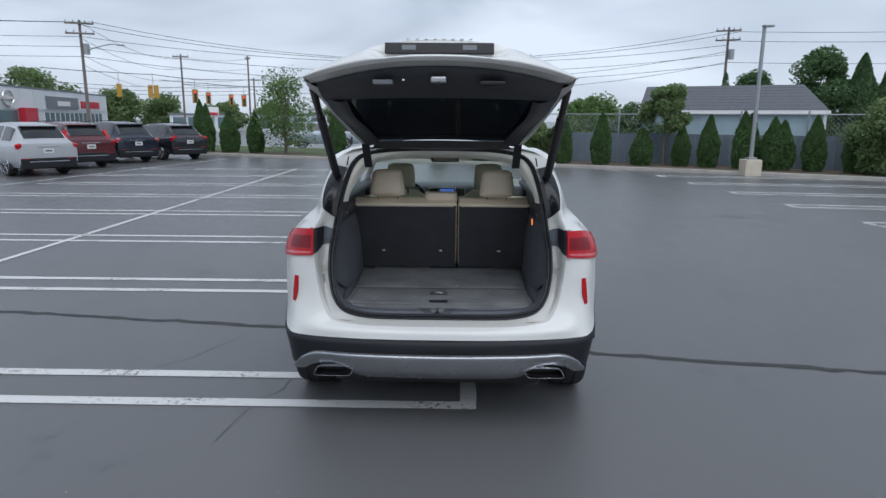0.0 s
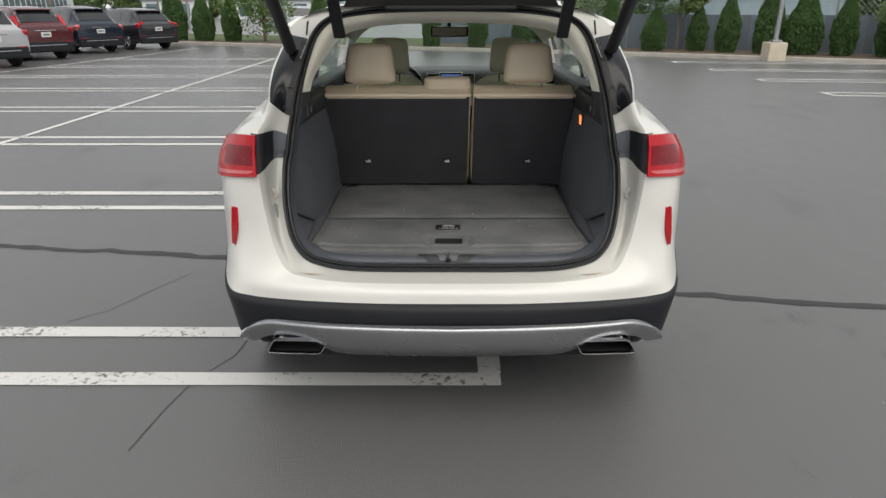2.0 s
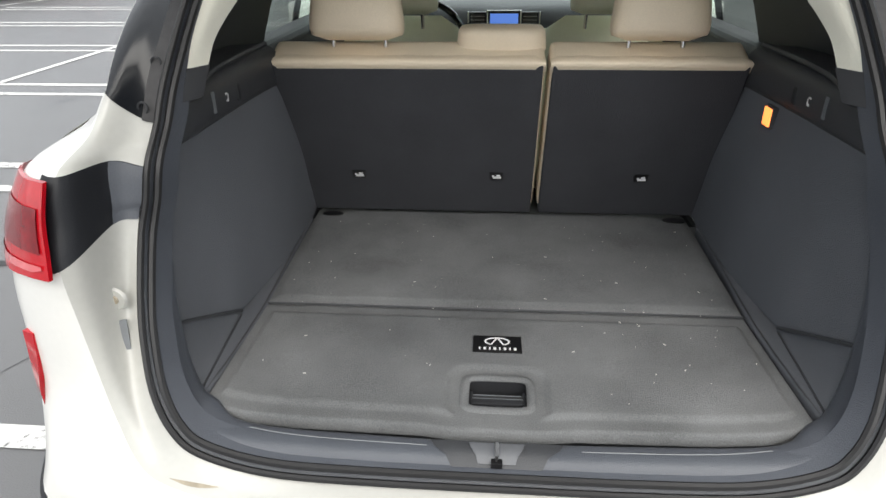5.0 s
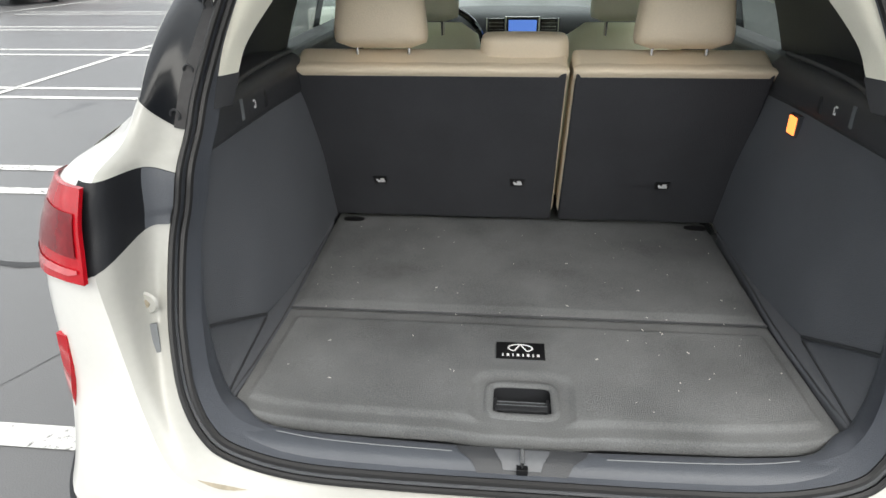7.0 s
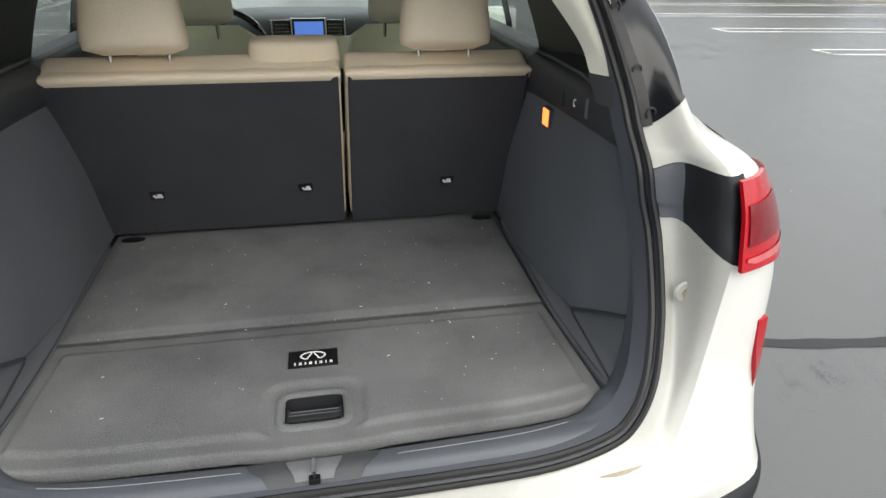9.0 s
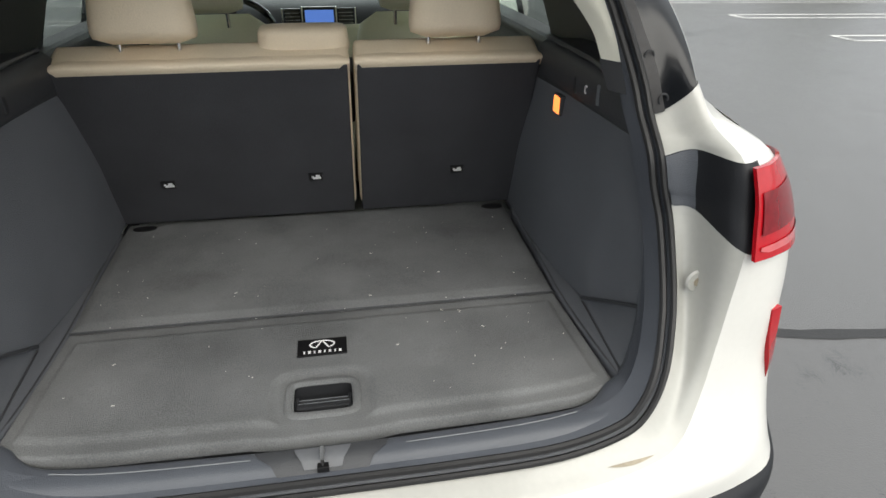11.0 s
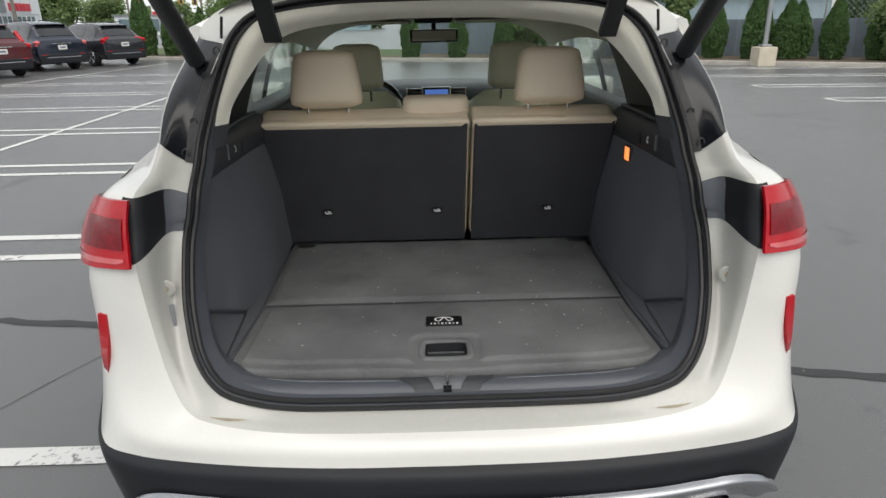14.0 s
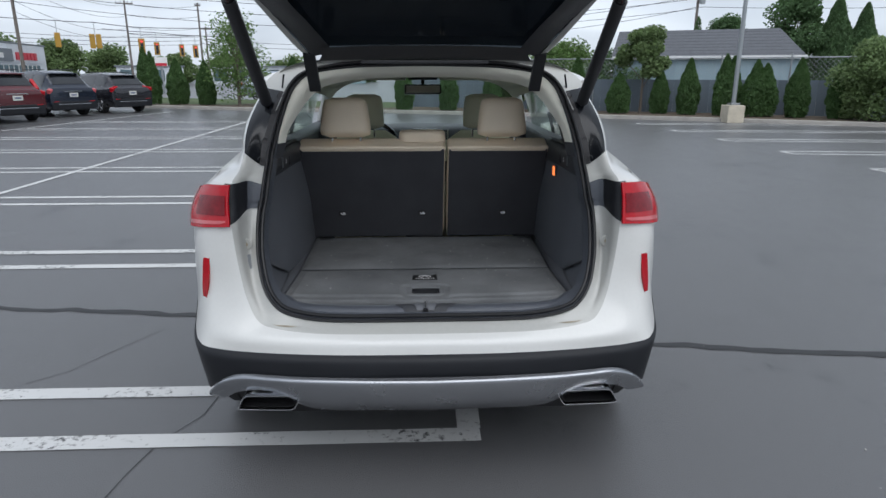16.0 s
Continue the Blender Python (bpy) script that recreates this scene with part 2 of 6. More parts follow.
def cyl(bm, r1, r2, h, m, seg=16, caps=True):
    """A tapered cylinder along z from 0 to h, moved by m."""
    r = bmesh.ops.create_cone(bm, cap_ends=caps, segments=seg, radius1=r1, radius2=r2, depth=h)
    bmesh.ops.translate(bm, vec=(0, 0, h / 2), verts=r["verts"])
    bmesh.ops.transform(bm, matrix=m, verts=r["verts"])
    return r["verts"]


def rod(bm, a, b, r1, r2=None, seg=10):
    a, b = Vector(a), Vector(b)
    d = b - a
    m = Matrix.Translation(a) @ d.to_track_quat("Z", "Y").to_matrix().to_4x4()
    return cyl(bm, r1, r2 if r2 is not None else r1, d.length, m, seg)


def sheet(bm, rows, flip=False, close=False):
    """Faces over rows of points; rows of equal length."""
    grid = [[bm.verts.new(p) for p in row] for row in rows]
    for a, b in zip(grid, grid[1:]):
        k = len(a)
        for i in range(k if close else k - 1):
            j = (i + 1) % k
            q = (a[i], a[j], b[j], b[i])
            if (q[0].co - q[2].co).length < 1e-7 or (q[1].co - q[3].co).length < 1e-7:
                continue
            try:
                bm.faces.new(q[::-1] if flip else q)
            except ValueError:
                pass
    return grid


def prism(bm, outline, y0, y1, axis="y"):
    """A solid from a closed outline of (a, b) points pushed along an axis."""
    def pt(a, b, c):
        return {"y": (a, c, b), "z": (a, b, c), "x": (c, a, b)}[axis]
    lo = [bm.verts.new(pt(a, b, y0)) for a, b in outline]
    hi = [bm.verts.new(pt(a, b, y1)) for a, b in outline]
    fs = [bm.faces.new(lo), bm.faces.new(hi[::-1])]
    for i in range(len(lo)):
        j = (i + 1) % len(lo)
        fs.append(bm.faces.new((lo[j], lo[i], hi[i], hi[j])))
    bmesh.ops.recalc_face_normals(bm, faces=fs)
    return fs


def sweep(bm, path, profile, up=(0, 0, 1), closed=False):
    """A tube of the profile (right, up points) along a path."""
    rows = []
    n = len(path)
    path = [Vector(p) for p in path]
    for i, p in enumerate(path):
        a = path[(i - 1) % n] if closed or i else path[0]
        b = path[(i + 1) % n] if closed or i < n - 1 else path[-1]
        d = (b - a).normalized()
        r = d.cross(Vector(up))
        r = r.normalized() if r.length > 1e-6 else Vector((1, 0, 0))
        u = r.cross(d)
        rows.append([p + r * q[0] + u * q[1] for q in profile])
    if closed:
        rows.append(rows[0])
    g = sheet(bm, rows, close=True)
    if not closed:
        for e in (g[0], g[-1]):
            try:
                bm.faces.new(e)
            except ValueError:
                pass
    bmesh.ops.remove_doubles(bm, verts=bm.verts[:], dist=1e-6)
    bmesh.ops.recalc_face_normals(bm, faces=bm.faces[:])
    return g


def ring(r, n=8, sx=1.0):
    return [(sx * r * math.cos(2 * math.pi * i / n), r * math.sin(2 * math.pi * i / n)) for i in range(n)]


def lerp(table, v):
    """Value from (key, value) rows, smooth between the rows."""
    if v <= table[0][0]:
        return table[0][1]
    for (a, p), (b, q) in zip(table, table[1:]):
        if v <= b:
            return p + (q - p) * (v - a) / (b - a)
    return table[-1][1]


def words(name, text, size, m, material, parent=None, depth=0.001, align="CENTER", label=""):
    c = bpy.data.curves.new(name, "FONT")
    c.body, c.size, c.extrude, c.align_x, c.align_y = text, size, depth, align, "CENTER"
    tmp = bpy.data.objects.new("tmp", c)
    scene.collection.objects.link(tmp)
    bpy.context.view_layer.update()
    me = bpy.data.meshes.new_from_object(tmp.evaluated_get(bpy.context.evaluated_depsgraph_get()))
    bpy.data.objects.remove(tmp)
    me.materials.clear()
    me.materials.append(material)
    ob = new(name, me)
    ob.matrix_basis = m
    ob.parent = parent
    if label:
        ob["label"] = label
    return ob


# the parking lot
def flat_strip(bm, pts, z):
    bm.faces.new([bm.verts.new((x, y, z)) for x, y in pts])


bm = bmesh.new()
ext = [-900, -120, -40, -15, 0, 15, 40, 120, 900]
sheet(bm, [[(x, y, 0) for x in ext] for y in ext])
ground = part("ground", bm, ASPHALT)
tagged(ground, "dark grey weathered asphalt of the parking lot", "ground", kind="structure")

PITCH, NEAR_Y, FAR_Y, LINE_W = 2.735, 0.300, 0.763, 0.11


def stripe(x0, y0, x1, y1, w=LINE_W, z=0.004):
    bm = bmesh.new()
    d = Vector((x1 - x0, y1 - y0, 0)).normalized()
    s = Vector((-d.y, d.x, 0)) * w / 2
    k = max(2, int(math.hypot(x1 - x0, y1 - y0) / 0.4))
    rows = []
    for i in range(k + 1):
        p = Vector((x0, y0, z)).lerp(Vector((x1, y1, z)), i / k)
        j = 0.006
        rows.append([p + s * (1 + random.uniform(-j, j) * 8), p - s * (1 + random.uniform(-j, j) * 8)])
    sheet(bm, rows, flip=True)
    bmesh.ops.recalc_face_normals(bm, faces=bm.faces[:])
    ob = part("parking_line", bm, LINE_PAINT)
    tagged(ob, "worn white painted parking stall line on the asphalt", "line", "parking lines", "structure")
    return ob


for k in range(0, 8):
    for yy in (NEAR_Y, FAR_Y):
        x1 = 0.238 if k == 0 else (0.2 if k < 6 else -3.5)
        stripe(-11.6, yy + k * PITCH, x1, yy + k * PITCH)
    if k < 4:
        stripe(0.19, NEAR_Y + k * PITCH + 0.05, 0.19, FAR_Y + k * PITCH - 0.05, z=0.0042)
stripe(-5.79, 0.9, -5.79, 20.1, 0.1, 0.0065)
stripe(-12.3, 13.4, -10.4, 25.6, 0.1, 0.0065)
for k in range(-1, 5):
    y0 = 7.86 + 2.55 * k
    stripe(7.75 - 0.17 * k, y0, 16.0, y0 - 1.0)
    stripe(7.75 - 0.17 * k, y0 + 0.46, 16.0, y0 - 0.54)
    stripe(7.78 - 0.17 * k, y0 + 0.05, 7.78 - 0.17 * k, y0 + 0.41, z=0.0042)
stripe(5.85, 21.4, 6.28, 20.1)


def crack(name, pts, w, label):
    bm = bmesh.new()
    rows = []
    rnd = random.Random(len(pts))
    pts = [Vector((x, y, 0.003)) for x, y in pts]
    fine = []
    for a, b in zip(pts, pts[1:]):
        k = max(2, int((b - a).length / 0.12))
        fine += [a.lerp(b, i / k) for i in range(k)]
    fine.append(pts[-1])
    for i, p in enumerate(fine):
        a, b = fine[max(0, i - 1)], fine[min(len(fine) - 1, i + 1)]
        d = (b - a).normalized()
        s = Vector((-d.y, d.x, 0))
        o = s * rnd.uniform(-0.3, 0.3) * w
        ww = w * rnd.uniform(0.55, 1.2) / 2
        rows.append([p + o + s * ww, p + o - s * ww])
    sheet(bm, rows)
    bmesh.ops.recalc_face_normals(bm, faces=bm.faces[:])
    ob = part(name, bm, TAR)
    tagged(ob, label, "crack", "asphalt cracks", "structure")


crack("sealed_crack", [(-9, 2.85), (-4.27, 2.21), (-2.6, 2.0), (-1.4, 1.83), (0, 1.6), (1.24, 1.3), (2.2, 1.12), (3.32, 0.95), (6, 0.5), (11, -0.4)], 0.075, "black tar-sealed crack running across the asphalt")
crack("thin_crack", [(-1.02, 1.2), (-1.065, .82), (-1.09, .52), (-1.21, .30), (-1.26, .05), (-1.29, -.22)], 0.005, "thin dark crack across the stall lines")
crack("thin_crack", [(-1.70, 1.6), (-1.88, 1.26), (-1.99, 1.02), (-2.15, .88)], 0.005, "thin dark crack in the asphalt")
# pebbles and bits on the asphalt
rnd = random.Random(9)
PEBBLE = surface("pale_pebble", (.42, .41, .39), .9, vary=.3, scale=30)
for i in range(70):
    r = rnd.uniform(.003, .007)
    bm = bmesh.new()
    bmesh.ops.create_icosphere(bm, subdivisions=1, radius=r)
    bmesh.ops.scale(bm, vec=(1, rnd.uniform(.6, 1), .6), verts=bm.verts[:])
    ob = part("pebble", bm, PEBBLE)
    ob.matrix_basis = pose(rnd.uniform(-4, 4), rnd.uniform(-2.6, 3.2), r * .3, 0, 0, rnd.uniform(0, 180))
    tagged(ob, "small pale pebble lying on the asphalt", "pebble", "pebbles")


# the white crossover car
def spline(pts, n):
    """n points along a smooth curve through pts, evenly in the index."""
    p = [Vector(q) for q in pts]
    k = len(p)
    out = []
    for i in range(n):
        f = i / (n - 1) * (k - 1)
        j = min(int(f), k - 2)
        u = f - j
        a = p[j - 1] if j > 0 else 2 * p[0] - p[1]
        b, c = p[j], p[j + 1]
        d = p[j + 2] if j + 2 < k else 2 * p[-1] - p[-2]
        out.append(0.5 * ((2 * b) + (c - a) * u + (2 * a - 5 * b + 4 * c - d) * u * u + (3 * b - a - 3 * c + d) * u ** 3))
    return out


def smooth_rows(rows, nu, nv):
    """A smooth grid over rows of control points."""
    across = [spline(r, nv) for r in rows]
    cols = [spline([r[i] for r in across], nu) for i in range(nv)]
    return [[cols[i][j] for i in range(nv)] for j in range(nu)]


def mirror(rows):
    return [[Vector((-p[0], p[1], p[2])) for p in r] for r in rows]


def skin(name, rows, material, parent, label="", flip=False, thick=0.0, both=False, smooth=True, angle=50):
    bm = bmesh.new()
    sheet(bm, rows, flip=flip)
    if both:
        sheet(bm, mirror(rows), flip=not flip)
        bmesh.ops.remove_doubles(bm, verts=bm.verts[:], dist=1e-4)
    if thick:
        bmesh.ops.recalc_face_normals(bm, faces=bm.faces[:])
        bmesh.ops.solidify(bm, geom=bm.faces[:], thickness=thick)
    bmesh.ops.recalc_face_normals(bm, faces=bm.faces[:])
    return part(name, bm, material, parent, label, smooth, angle)


def solid(name, rows, material, parent, label="", back=(0, .02, 0)):
    """A closed piece: a front sheet, the same sheet set back, and the rim between."""
    rows = [[Vector(q) for q in r] for r in rows]
    bk = Vector(back)
    bm = bmesh.new()
    sheet(bm, rows)
    sheet(bm, [[q + bk for q in r] for r in rows])
    rim = rows[0] + [r[-1] for r in rows[1:]] + rows[-1][-2::-1] + [r[0] for r in rows[-2:0:-1]]
    sheet(bm, [rim + rim[:1], [q + bk for q in rim + rim[:1]]])
    bmesh.ops.remove_doubles(bm, verts=bm.verts[:], dist=1e-5)
    bmesh.ops.recalc_face_normals(bm, faces=bm.faces[:])
    return part(name, bm, material, parent, label, True, 45)


def two_sides(name, rows, material, parent, label="", thick=0.0, flip=False):
    a = skin(name, rows, material, parent, label, thick=thick, flip=flip)
    b = skin(name, mirror(rows), material, parent, label, thick=thick, flip=not flip)
    if material in (PRIVACY, CLEAR):
        a.visible_shadow = b.visible_shadow = False


hero = thing("car", "pearl white crossover with raised tailgate and open empty cargo bay", "car")

# rear quarter and bumper skin, from the seal outwards
REAR = [
    [(0, .015, .68), (0, -.02, .668), (0, -.05, .655), (0, -.082, .63), (0, -.092, .588)],
    [(.25, .015, .68), (.25, -.018, .668), (.255, -.046, .655), (.26, -.078, .63), (.27, -.088, .588)],
    [(.42, .017, .684), (.43, -.008, .67), (.44, -.034, .657), (.47, -.062, .63), (.48, -.070, .587)],
    [(.545, .031, .707), (.565, .012, .688), (.585, -.008, .668), (.64, -.04, .635), (.66, -.042, .586)],
    [(.602, .05, .742), (.63, .042, .715), (.655, .018, .69), (.75, -.012, .648), (.79, -.010, .586)],
    [(.644, .085, .80), (.675, .085, .785), (.70, .052, .77), (.82, .04, .69), (.885, .04, .588)],
    [(.669, .131, .88), (.70, .138, .875), (.722, .070, .865), (.855, .092, .79), (.942, .15, .605)],
    [(.681, .174, .95), (.71, .178, .955), (.734, .078, .95), (.872, .118, .90), (.962, .27, .72)],
    [(.679, .238, 1.086), (.712, .210, 1.086), (.742, .082, 1.055), (.888, .15, 1.01), (.968, .30, .88)],
    [(.670, .247, 1.12), (.71, .218, 1.12), (.745, .108, 1.12), (.87, .175, 1.11), (.962, .32, 1.02)],
    [(.662, .262, 1.177), (.708, .236, 1.196), (.745, .139, 1.200), (.84, .21, 1.198), (.94, .36, 1.13)],
    [(.660, .300, 1.212), (.695, .283, 1.217), (.740, .245, 1.238), (.80, .36, 1.236), (.895, .49, 1.200)],
    [(.655, .328, 1.243), (.685, .318, 1.256), (.735, .314, 1.297), (.778, .445, 1.287), (.84, .665, 1.263)],
]
rear = smooth_rows(REAR, 61, 25)
skin("rear_quarter_panel", [r[12:] for r in rear[:41]], PEARL, hero, "pearl white rear quarter and bumper skin", both=True)
skin("door_jamb", [r[:13] for r in rear[:41]], SHADED_WHITE, hero, "white painted jamb round the opening, coloured darker for shade", both=True)
two_sides("rear_quarter_panel", [r[14:] for r in rear[40:51]], PEARL, hero)
two_sides("rear_shoulder", [r[12:] for r in rear[50:]], PEARL, hero, "pearl white shoulder above the lamp")
two_sides("upper_jamb", [r[:13] for r in rear[50:]], SHADED_WHITE, hero, "white painted upper jamb, coloured darker for shade")
two_sides("jamb_panel", [r[:15] for r in rear[40:51]], CLADDING, hero, "black plastic jamb panel")

# body sides, with the wheel openings cut round
AXLE_R, AXLE_F, WHEEL_Z, ARCH = 0.75, 3.72, 0.365, 0.42


def body_side(side):
    prof = [(.90, .26), (.955, .42), (.972, .60), (.968, .80), (.966, .95), (.955, 1.06), (.925, 1.15), (.875, 1.205)]
    bm = bmesh.new()
    ys = [.34 + 0.06 * i for i in range(71)]
    rows = []
    for y in ys:
        t = (y - .34) / 4.2
        tuck = 0.03 * max(0, (0.5 - y) / 0.2) ** 1.5 if y < 0.5 else 0.0
        nose = 0.24 * max(0, (t - 0.86) / 0.14) ** 2.2
        bulge = 0.018 * (math.exp(-((y - AXLE_R) / .38) ** 2) + math.exp(-((y - AXLE_F) / .4) ** 2))
        row = []
        for i in range(29):
            f = i / 28 * (len(prof) - 1)
            j = min(int(f), len(prof) - 2)
            x = prof[j][0] + (prof[j + 1][0] - prof[j][0]) * (f - j)
            z = prof[j][1] + (prof[j + 1][1] - prof[j][1]) * (f - j)
            z -= 0.10 * max(0, (t - 0.60) / 0.4) ** 1.3 * (z / 1.2)
            z = max(z, .36) if y < .5 else z
            x += bulge - tuck - nose - 0.01 * t
            row.append((side * x, y, z))
        rows.append(row)
    sheet(bm, rows, flip=side > 0)
    gone = []
    for f in bm.faces:
        c = f.calc_center_median()
        for ax in (AXLE_R, AXLE_F):
            if (c.y - ax) ** 2 + (c.z - WHEEL_Z) ** 2 < ARCH ** 2:
                gone.append(f)
    bmesh.ops.delete(bm, geom=list(set(gone)), context="FACES")
    for v in bm.verts:
        for ax in (AXLE_R, AXLE_F):
            d = Vector((v.co.y - ax, v.co.z - WHEEL_Z))
            if v.is_boundary and abs(d.length - ARCH) < 0.06 and v.co.z > 0.27:
                d = d.normalized() * ARCH
                v.co.y, v.co.z = ax + d.x, WHEEL_Z + d.y
    bmesh.ops.recalc_face_normals(bm, faces=bm.faces[:])
    part("body_side", bm, PEARL, hero, smooth=True)
    for ax in (AXLE_R, AXLE_F):
        bm = bmesh.new()
        path = [(side * 0.978, ax + ARCH * math.cos(a), WHEEL_Z + ARCH * math.sin(a)) for a in [radians(-14 + (180 if ax == AXLE_R else 208) * i / 30) for i in range(31)]]
        rows = []
        for p in path:
            d = Vector((0, p[1] - ax, p[2] - WHEEL_Z)).normalized()
            x = Vector((side, 0, 0))
            c = Vector(p)
            rows.append([c - d * .03 - x * .10, c - d * .03 + x * .012, c + d * .02 + x * .016, c + d * .055 + x * .004, c + d * .06 - x * .02])
        sheet(bm, rows)
        bmesh.ops.recalc_face_normals(bm, faces=bm.faces[:])
        part("wheel_arch_trim", bm, CLADDING, hero, "black plastic wheel arch trim", smooth=True)
    part("sill_trim", boxes(((side * 0.93, 2.32, 0.27), (0.07, 1.96, 0.12)), bevel=0.02), CLADDING, hero)


for s in (-1, 1):
    body_side(s)


def wheel(side, y):
    m = pose(side * 0.862, y, WHEEL_Z, 0, 90 * side, 0)
    bm = bmesh.new()
    prof = [(.262, -.10), (.30, -.118), (.345, -.11), (.362, -.085), (.365, -.04), (.358, -.036), (.358, -.030), (.365, -.026), (.365, .026), (.358, .03), (.358, .036), (.365, .04), (.362, .085), (.345, .11), (.30, .118), (.262, .10)]
    rows = [[(r * math.cos(a), r * math.sin(a), h) for r, h in prof] for a in [2 * math.pi * i / 48 for i in range(49)]]
    sheet(bm, rows)
    bmesh.ops.remove_doubles(bm, verts=bm.verts[:], dist=1e-5)
    bmesh.ops.recalc_face_normals(bm, faces=bm.faces[:])
    bmesh.ops.transform(bm, matrix=m, verts=bm.verts[:])
    hub = new("wheel")
    hub.parent = hero
    part("tyre", bm, TYRE, hub, "black rubber tyre", smooth=True)
    bm = bmesh.new()
    prof = [(.262, -.10), (.25, -.09), (.235, .03), (.245, .09), (.262, .10)]
    sheet(bm, [[(r * math.cos(a), r * math.sin(a), h) for r, h in prof] for a in [2 * math.pi * i / 40 for i in range(41)]])
    for i in range(10):
        a = 2 * math.pi * i / 10
        box(bm, (0.14, 0, 0.06), (0.22, 0.035, 0.03), m=pose(0, 0, 0, 0, 0, math.degrees(a)), bevel=0.006)
    cyl(bm, .065, .055, .03, pose(0, 0, .055), 20)
    bmesh.ops.transform(bm, matrix=m, verts=bm.verts[:])
    part("rim", bm, SILVER, hub, "silver alloy rim", smooth=True)


for s in (-1, 1):
    for y in (AXLE_R, AXLE_F):
        wheel(s, y)

# under the body, behind the wheels
part("underbody", boxes(((0, 2.3, .31), (1.46, 4.0, .20)), ((0, .45, .42), (1.40, .7, .2)), bevel=0.03), BLACK_PLASTIC, hero)
# block added to darken below the guard and hide the road behind
part("under_guard_block", boxes(((0, .26, .30), (1.26, .30, .14)), bevel=0.05), RUBBER, hero, "black block added for the dark under the bumper")
for s in (-1, 1):
    for ax in (AXLE_R, AXLE_F):
        part("wheel_housing", boxes(((s * .69, ax, .46), (.08, .86, .5))), BLACK_PLASTIC, hero)

# bonnet, nose, roof
BONNET = [[(x, y, z - .05 * (x / .85) ** 2) for x in (0, .3, .6, .8, .9)] for y, z in ((3.02, 1.13), (3.4, 1.11), (3.9, 1.06), (4.3, .98), (4.5, .90))]
BONNET = [[(x * (1 if y < 4 else 1 - .35 * (y - 4)), y, z) for x, y, z in r] for r in BONNET]
skin("bonnet", smooth_rows(BONNET, 16, 12), PEARL, hero, both=True)
NOSE = [[(x, 4.60 - .30 * (x / .8) ** 2.4 - dy, z) for x in (0, .25, .5, .68, .80)] for z, dy in ((.90, .08), (.75, .0), (.55, -.02), (.40, .02), (.26, .12))]
skin("front_bumper", smooth_rows(NOSE, 12, 12), PEARL, hero, both=True)
part("grille", boxes(((0, 4.61, .68), (.72, .05, .28)), bevel=.02), GLOSS_BLACK, hero)
for s in (-1, 1):
    part("headlamp", boxes(((s * .66, 4.40, .84), (.26, .14, .10)), bevel=.03), CHROME, hero, "clear headlamp")

ROOF = [[(0, y, z), (.25, y, z - .008), (.45, y, z - .016), (.60, y + .02, z - .045), (.70, y + .08, z - .12)] for y, z in ((.60, 1.678), (.9, 1.69), (1.4, 1.70), (1.9, 1.685), (2.3, 1.63), (2.48, 1.595))]
skin("roof", smooth_rows(ROOF, 26, 18), PEARL, hero, both=True)
part("roof_rear_strip", boxes(((0, .615, 1.652), (.56, .02, .016)), bevel=.004), BLACK_PLASTIC, hero)
# white roof frame between seal and roof, at the back
FRAME_IN = [(.655, .355, 1.30), (.625, .47, 1.451), (.586, .553, 1.56), (.511, .60, 1.622), (.344, .628, 1.652), (.15, .636, 1.660), (0, .637, 1.662)]
FRAME_OUT = [(.70, .50, 1.475), (.715, .66, 1.545), (.69, .66, 1.585), (.60, .64, 1.632), (.40, .62, 1.660), (.18, .612, 1.672), (0, .60, 1.678)]
two_sides("roof_frame", [spline([(.628, .462, 1.452)] + FRAME_IN[2:], 24), spline(FRAME_OUT[1:], 24), ], SHADED_WHITE, hero, "white painted roof frame")

# black rear pillars outside the seal, with a gutter
PILLAR = [
    [(.658, .325, 1.243), (.685, .315, 1.255), (.733, .312, 1.296), (.775, .44, 1.286), (.838, .66, 1.263)],
    [(.651, .372, 1.318), (.685, .372, 1.325), (.744, .385, 1.350), (.785, .52, 1.345), (.835, .78, 1.325)],
    [(.638, .42, 1.385), (.672, .425, 1.39), (.742, .46, 1.41), (.780, .60, 1.41), (.815, .86, 1.405)],
    [(.622, .47, 1.455), (.658, .485, 1.46), (.728, .54, 1.472), (.757, .68, 1.48), (.785, .9, 1.485)],
    [(.60, .53, 1.53), (.635, .555, 1.535), (.695, .61, 1.545), (.72, .74, 1.56), (.738, .92, 1.57)],
]
pillar = smooth_rows(PILLAR, 20, 17)
two_sides("rear_pillar", [r[:9] for r in pillar], PILLAR_BLACK, hero, "black rear pillar trim")
two_sides("pillar_gutter", [[Vector((q.x, q.y - .004, q.z - .002)) for q in r[:4]] for r in pillar], GUTTER, hero, "dirty brown-black gutter")
two_sides("pillar_skin", [r[8:] for r in pillar], PEARL, hero, "pearl white pillar skin")
for s in (-1, 1):
    for f in (.18, .42, .66, .86):
        p = spline([(.665, .30, 1.235), (.653, .365, 1.31), (.622, .47, 1.455), (.59, .55, 1.55)], 50)[int(f * 49)]
        bm = bmesh.new()
        sweep(bm, [Vector((s * (p.x + .016), p.y - .004, p.z)) + Vector((.009 * math.cos(a), 0, .011 * math.sin(a))) for a in [2 * math.pi * i / 14 for i in range(14)]], ring(.0022, 5), up=(0, 1, 0), closed=True)
        part("pillar_clip", bm, BLACK_PLASTIC, hero, "small black trim clip")

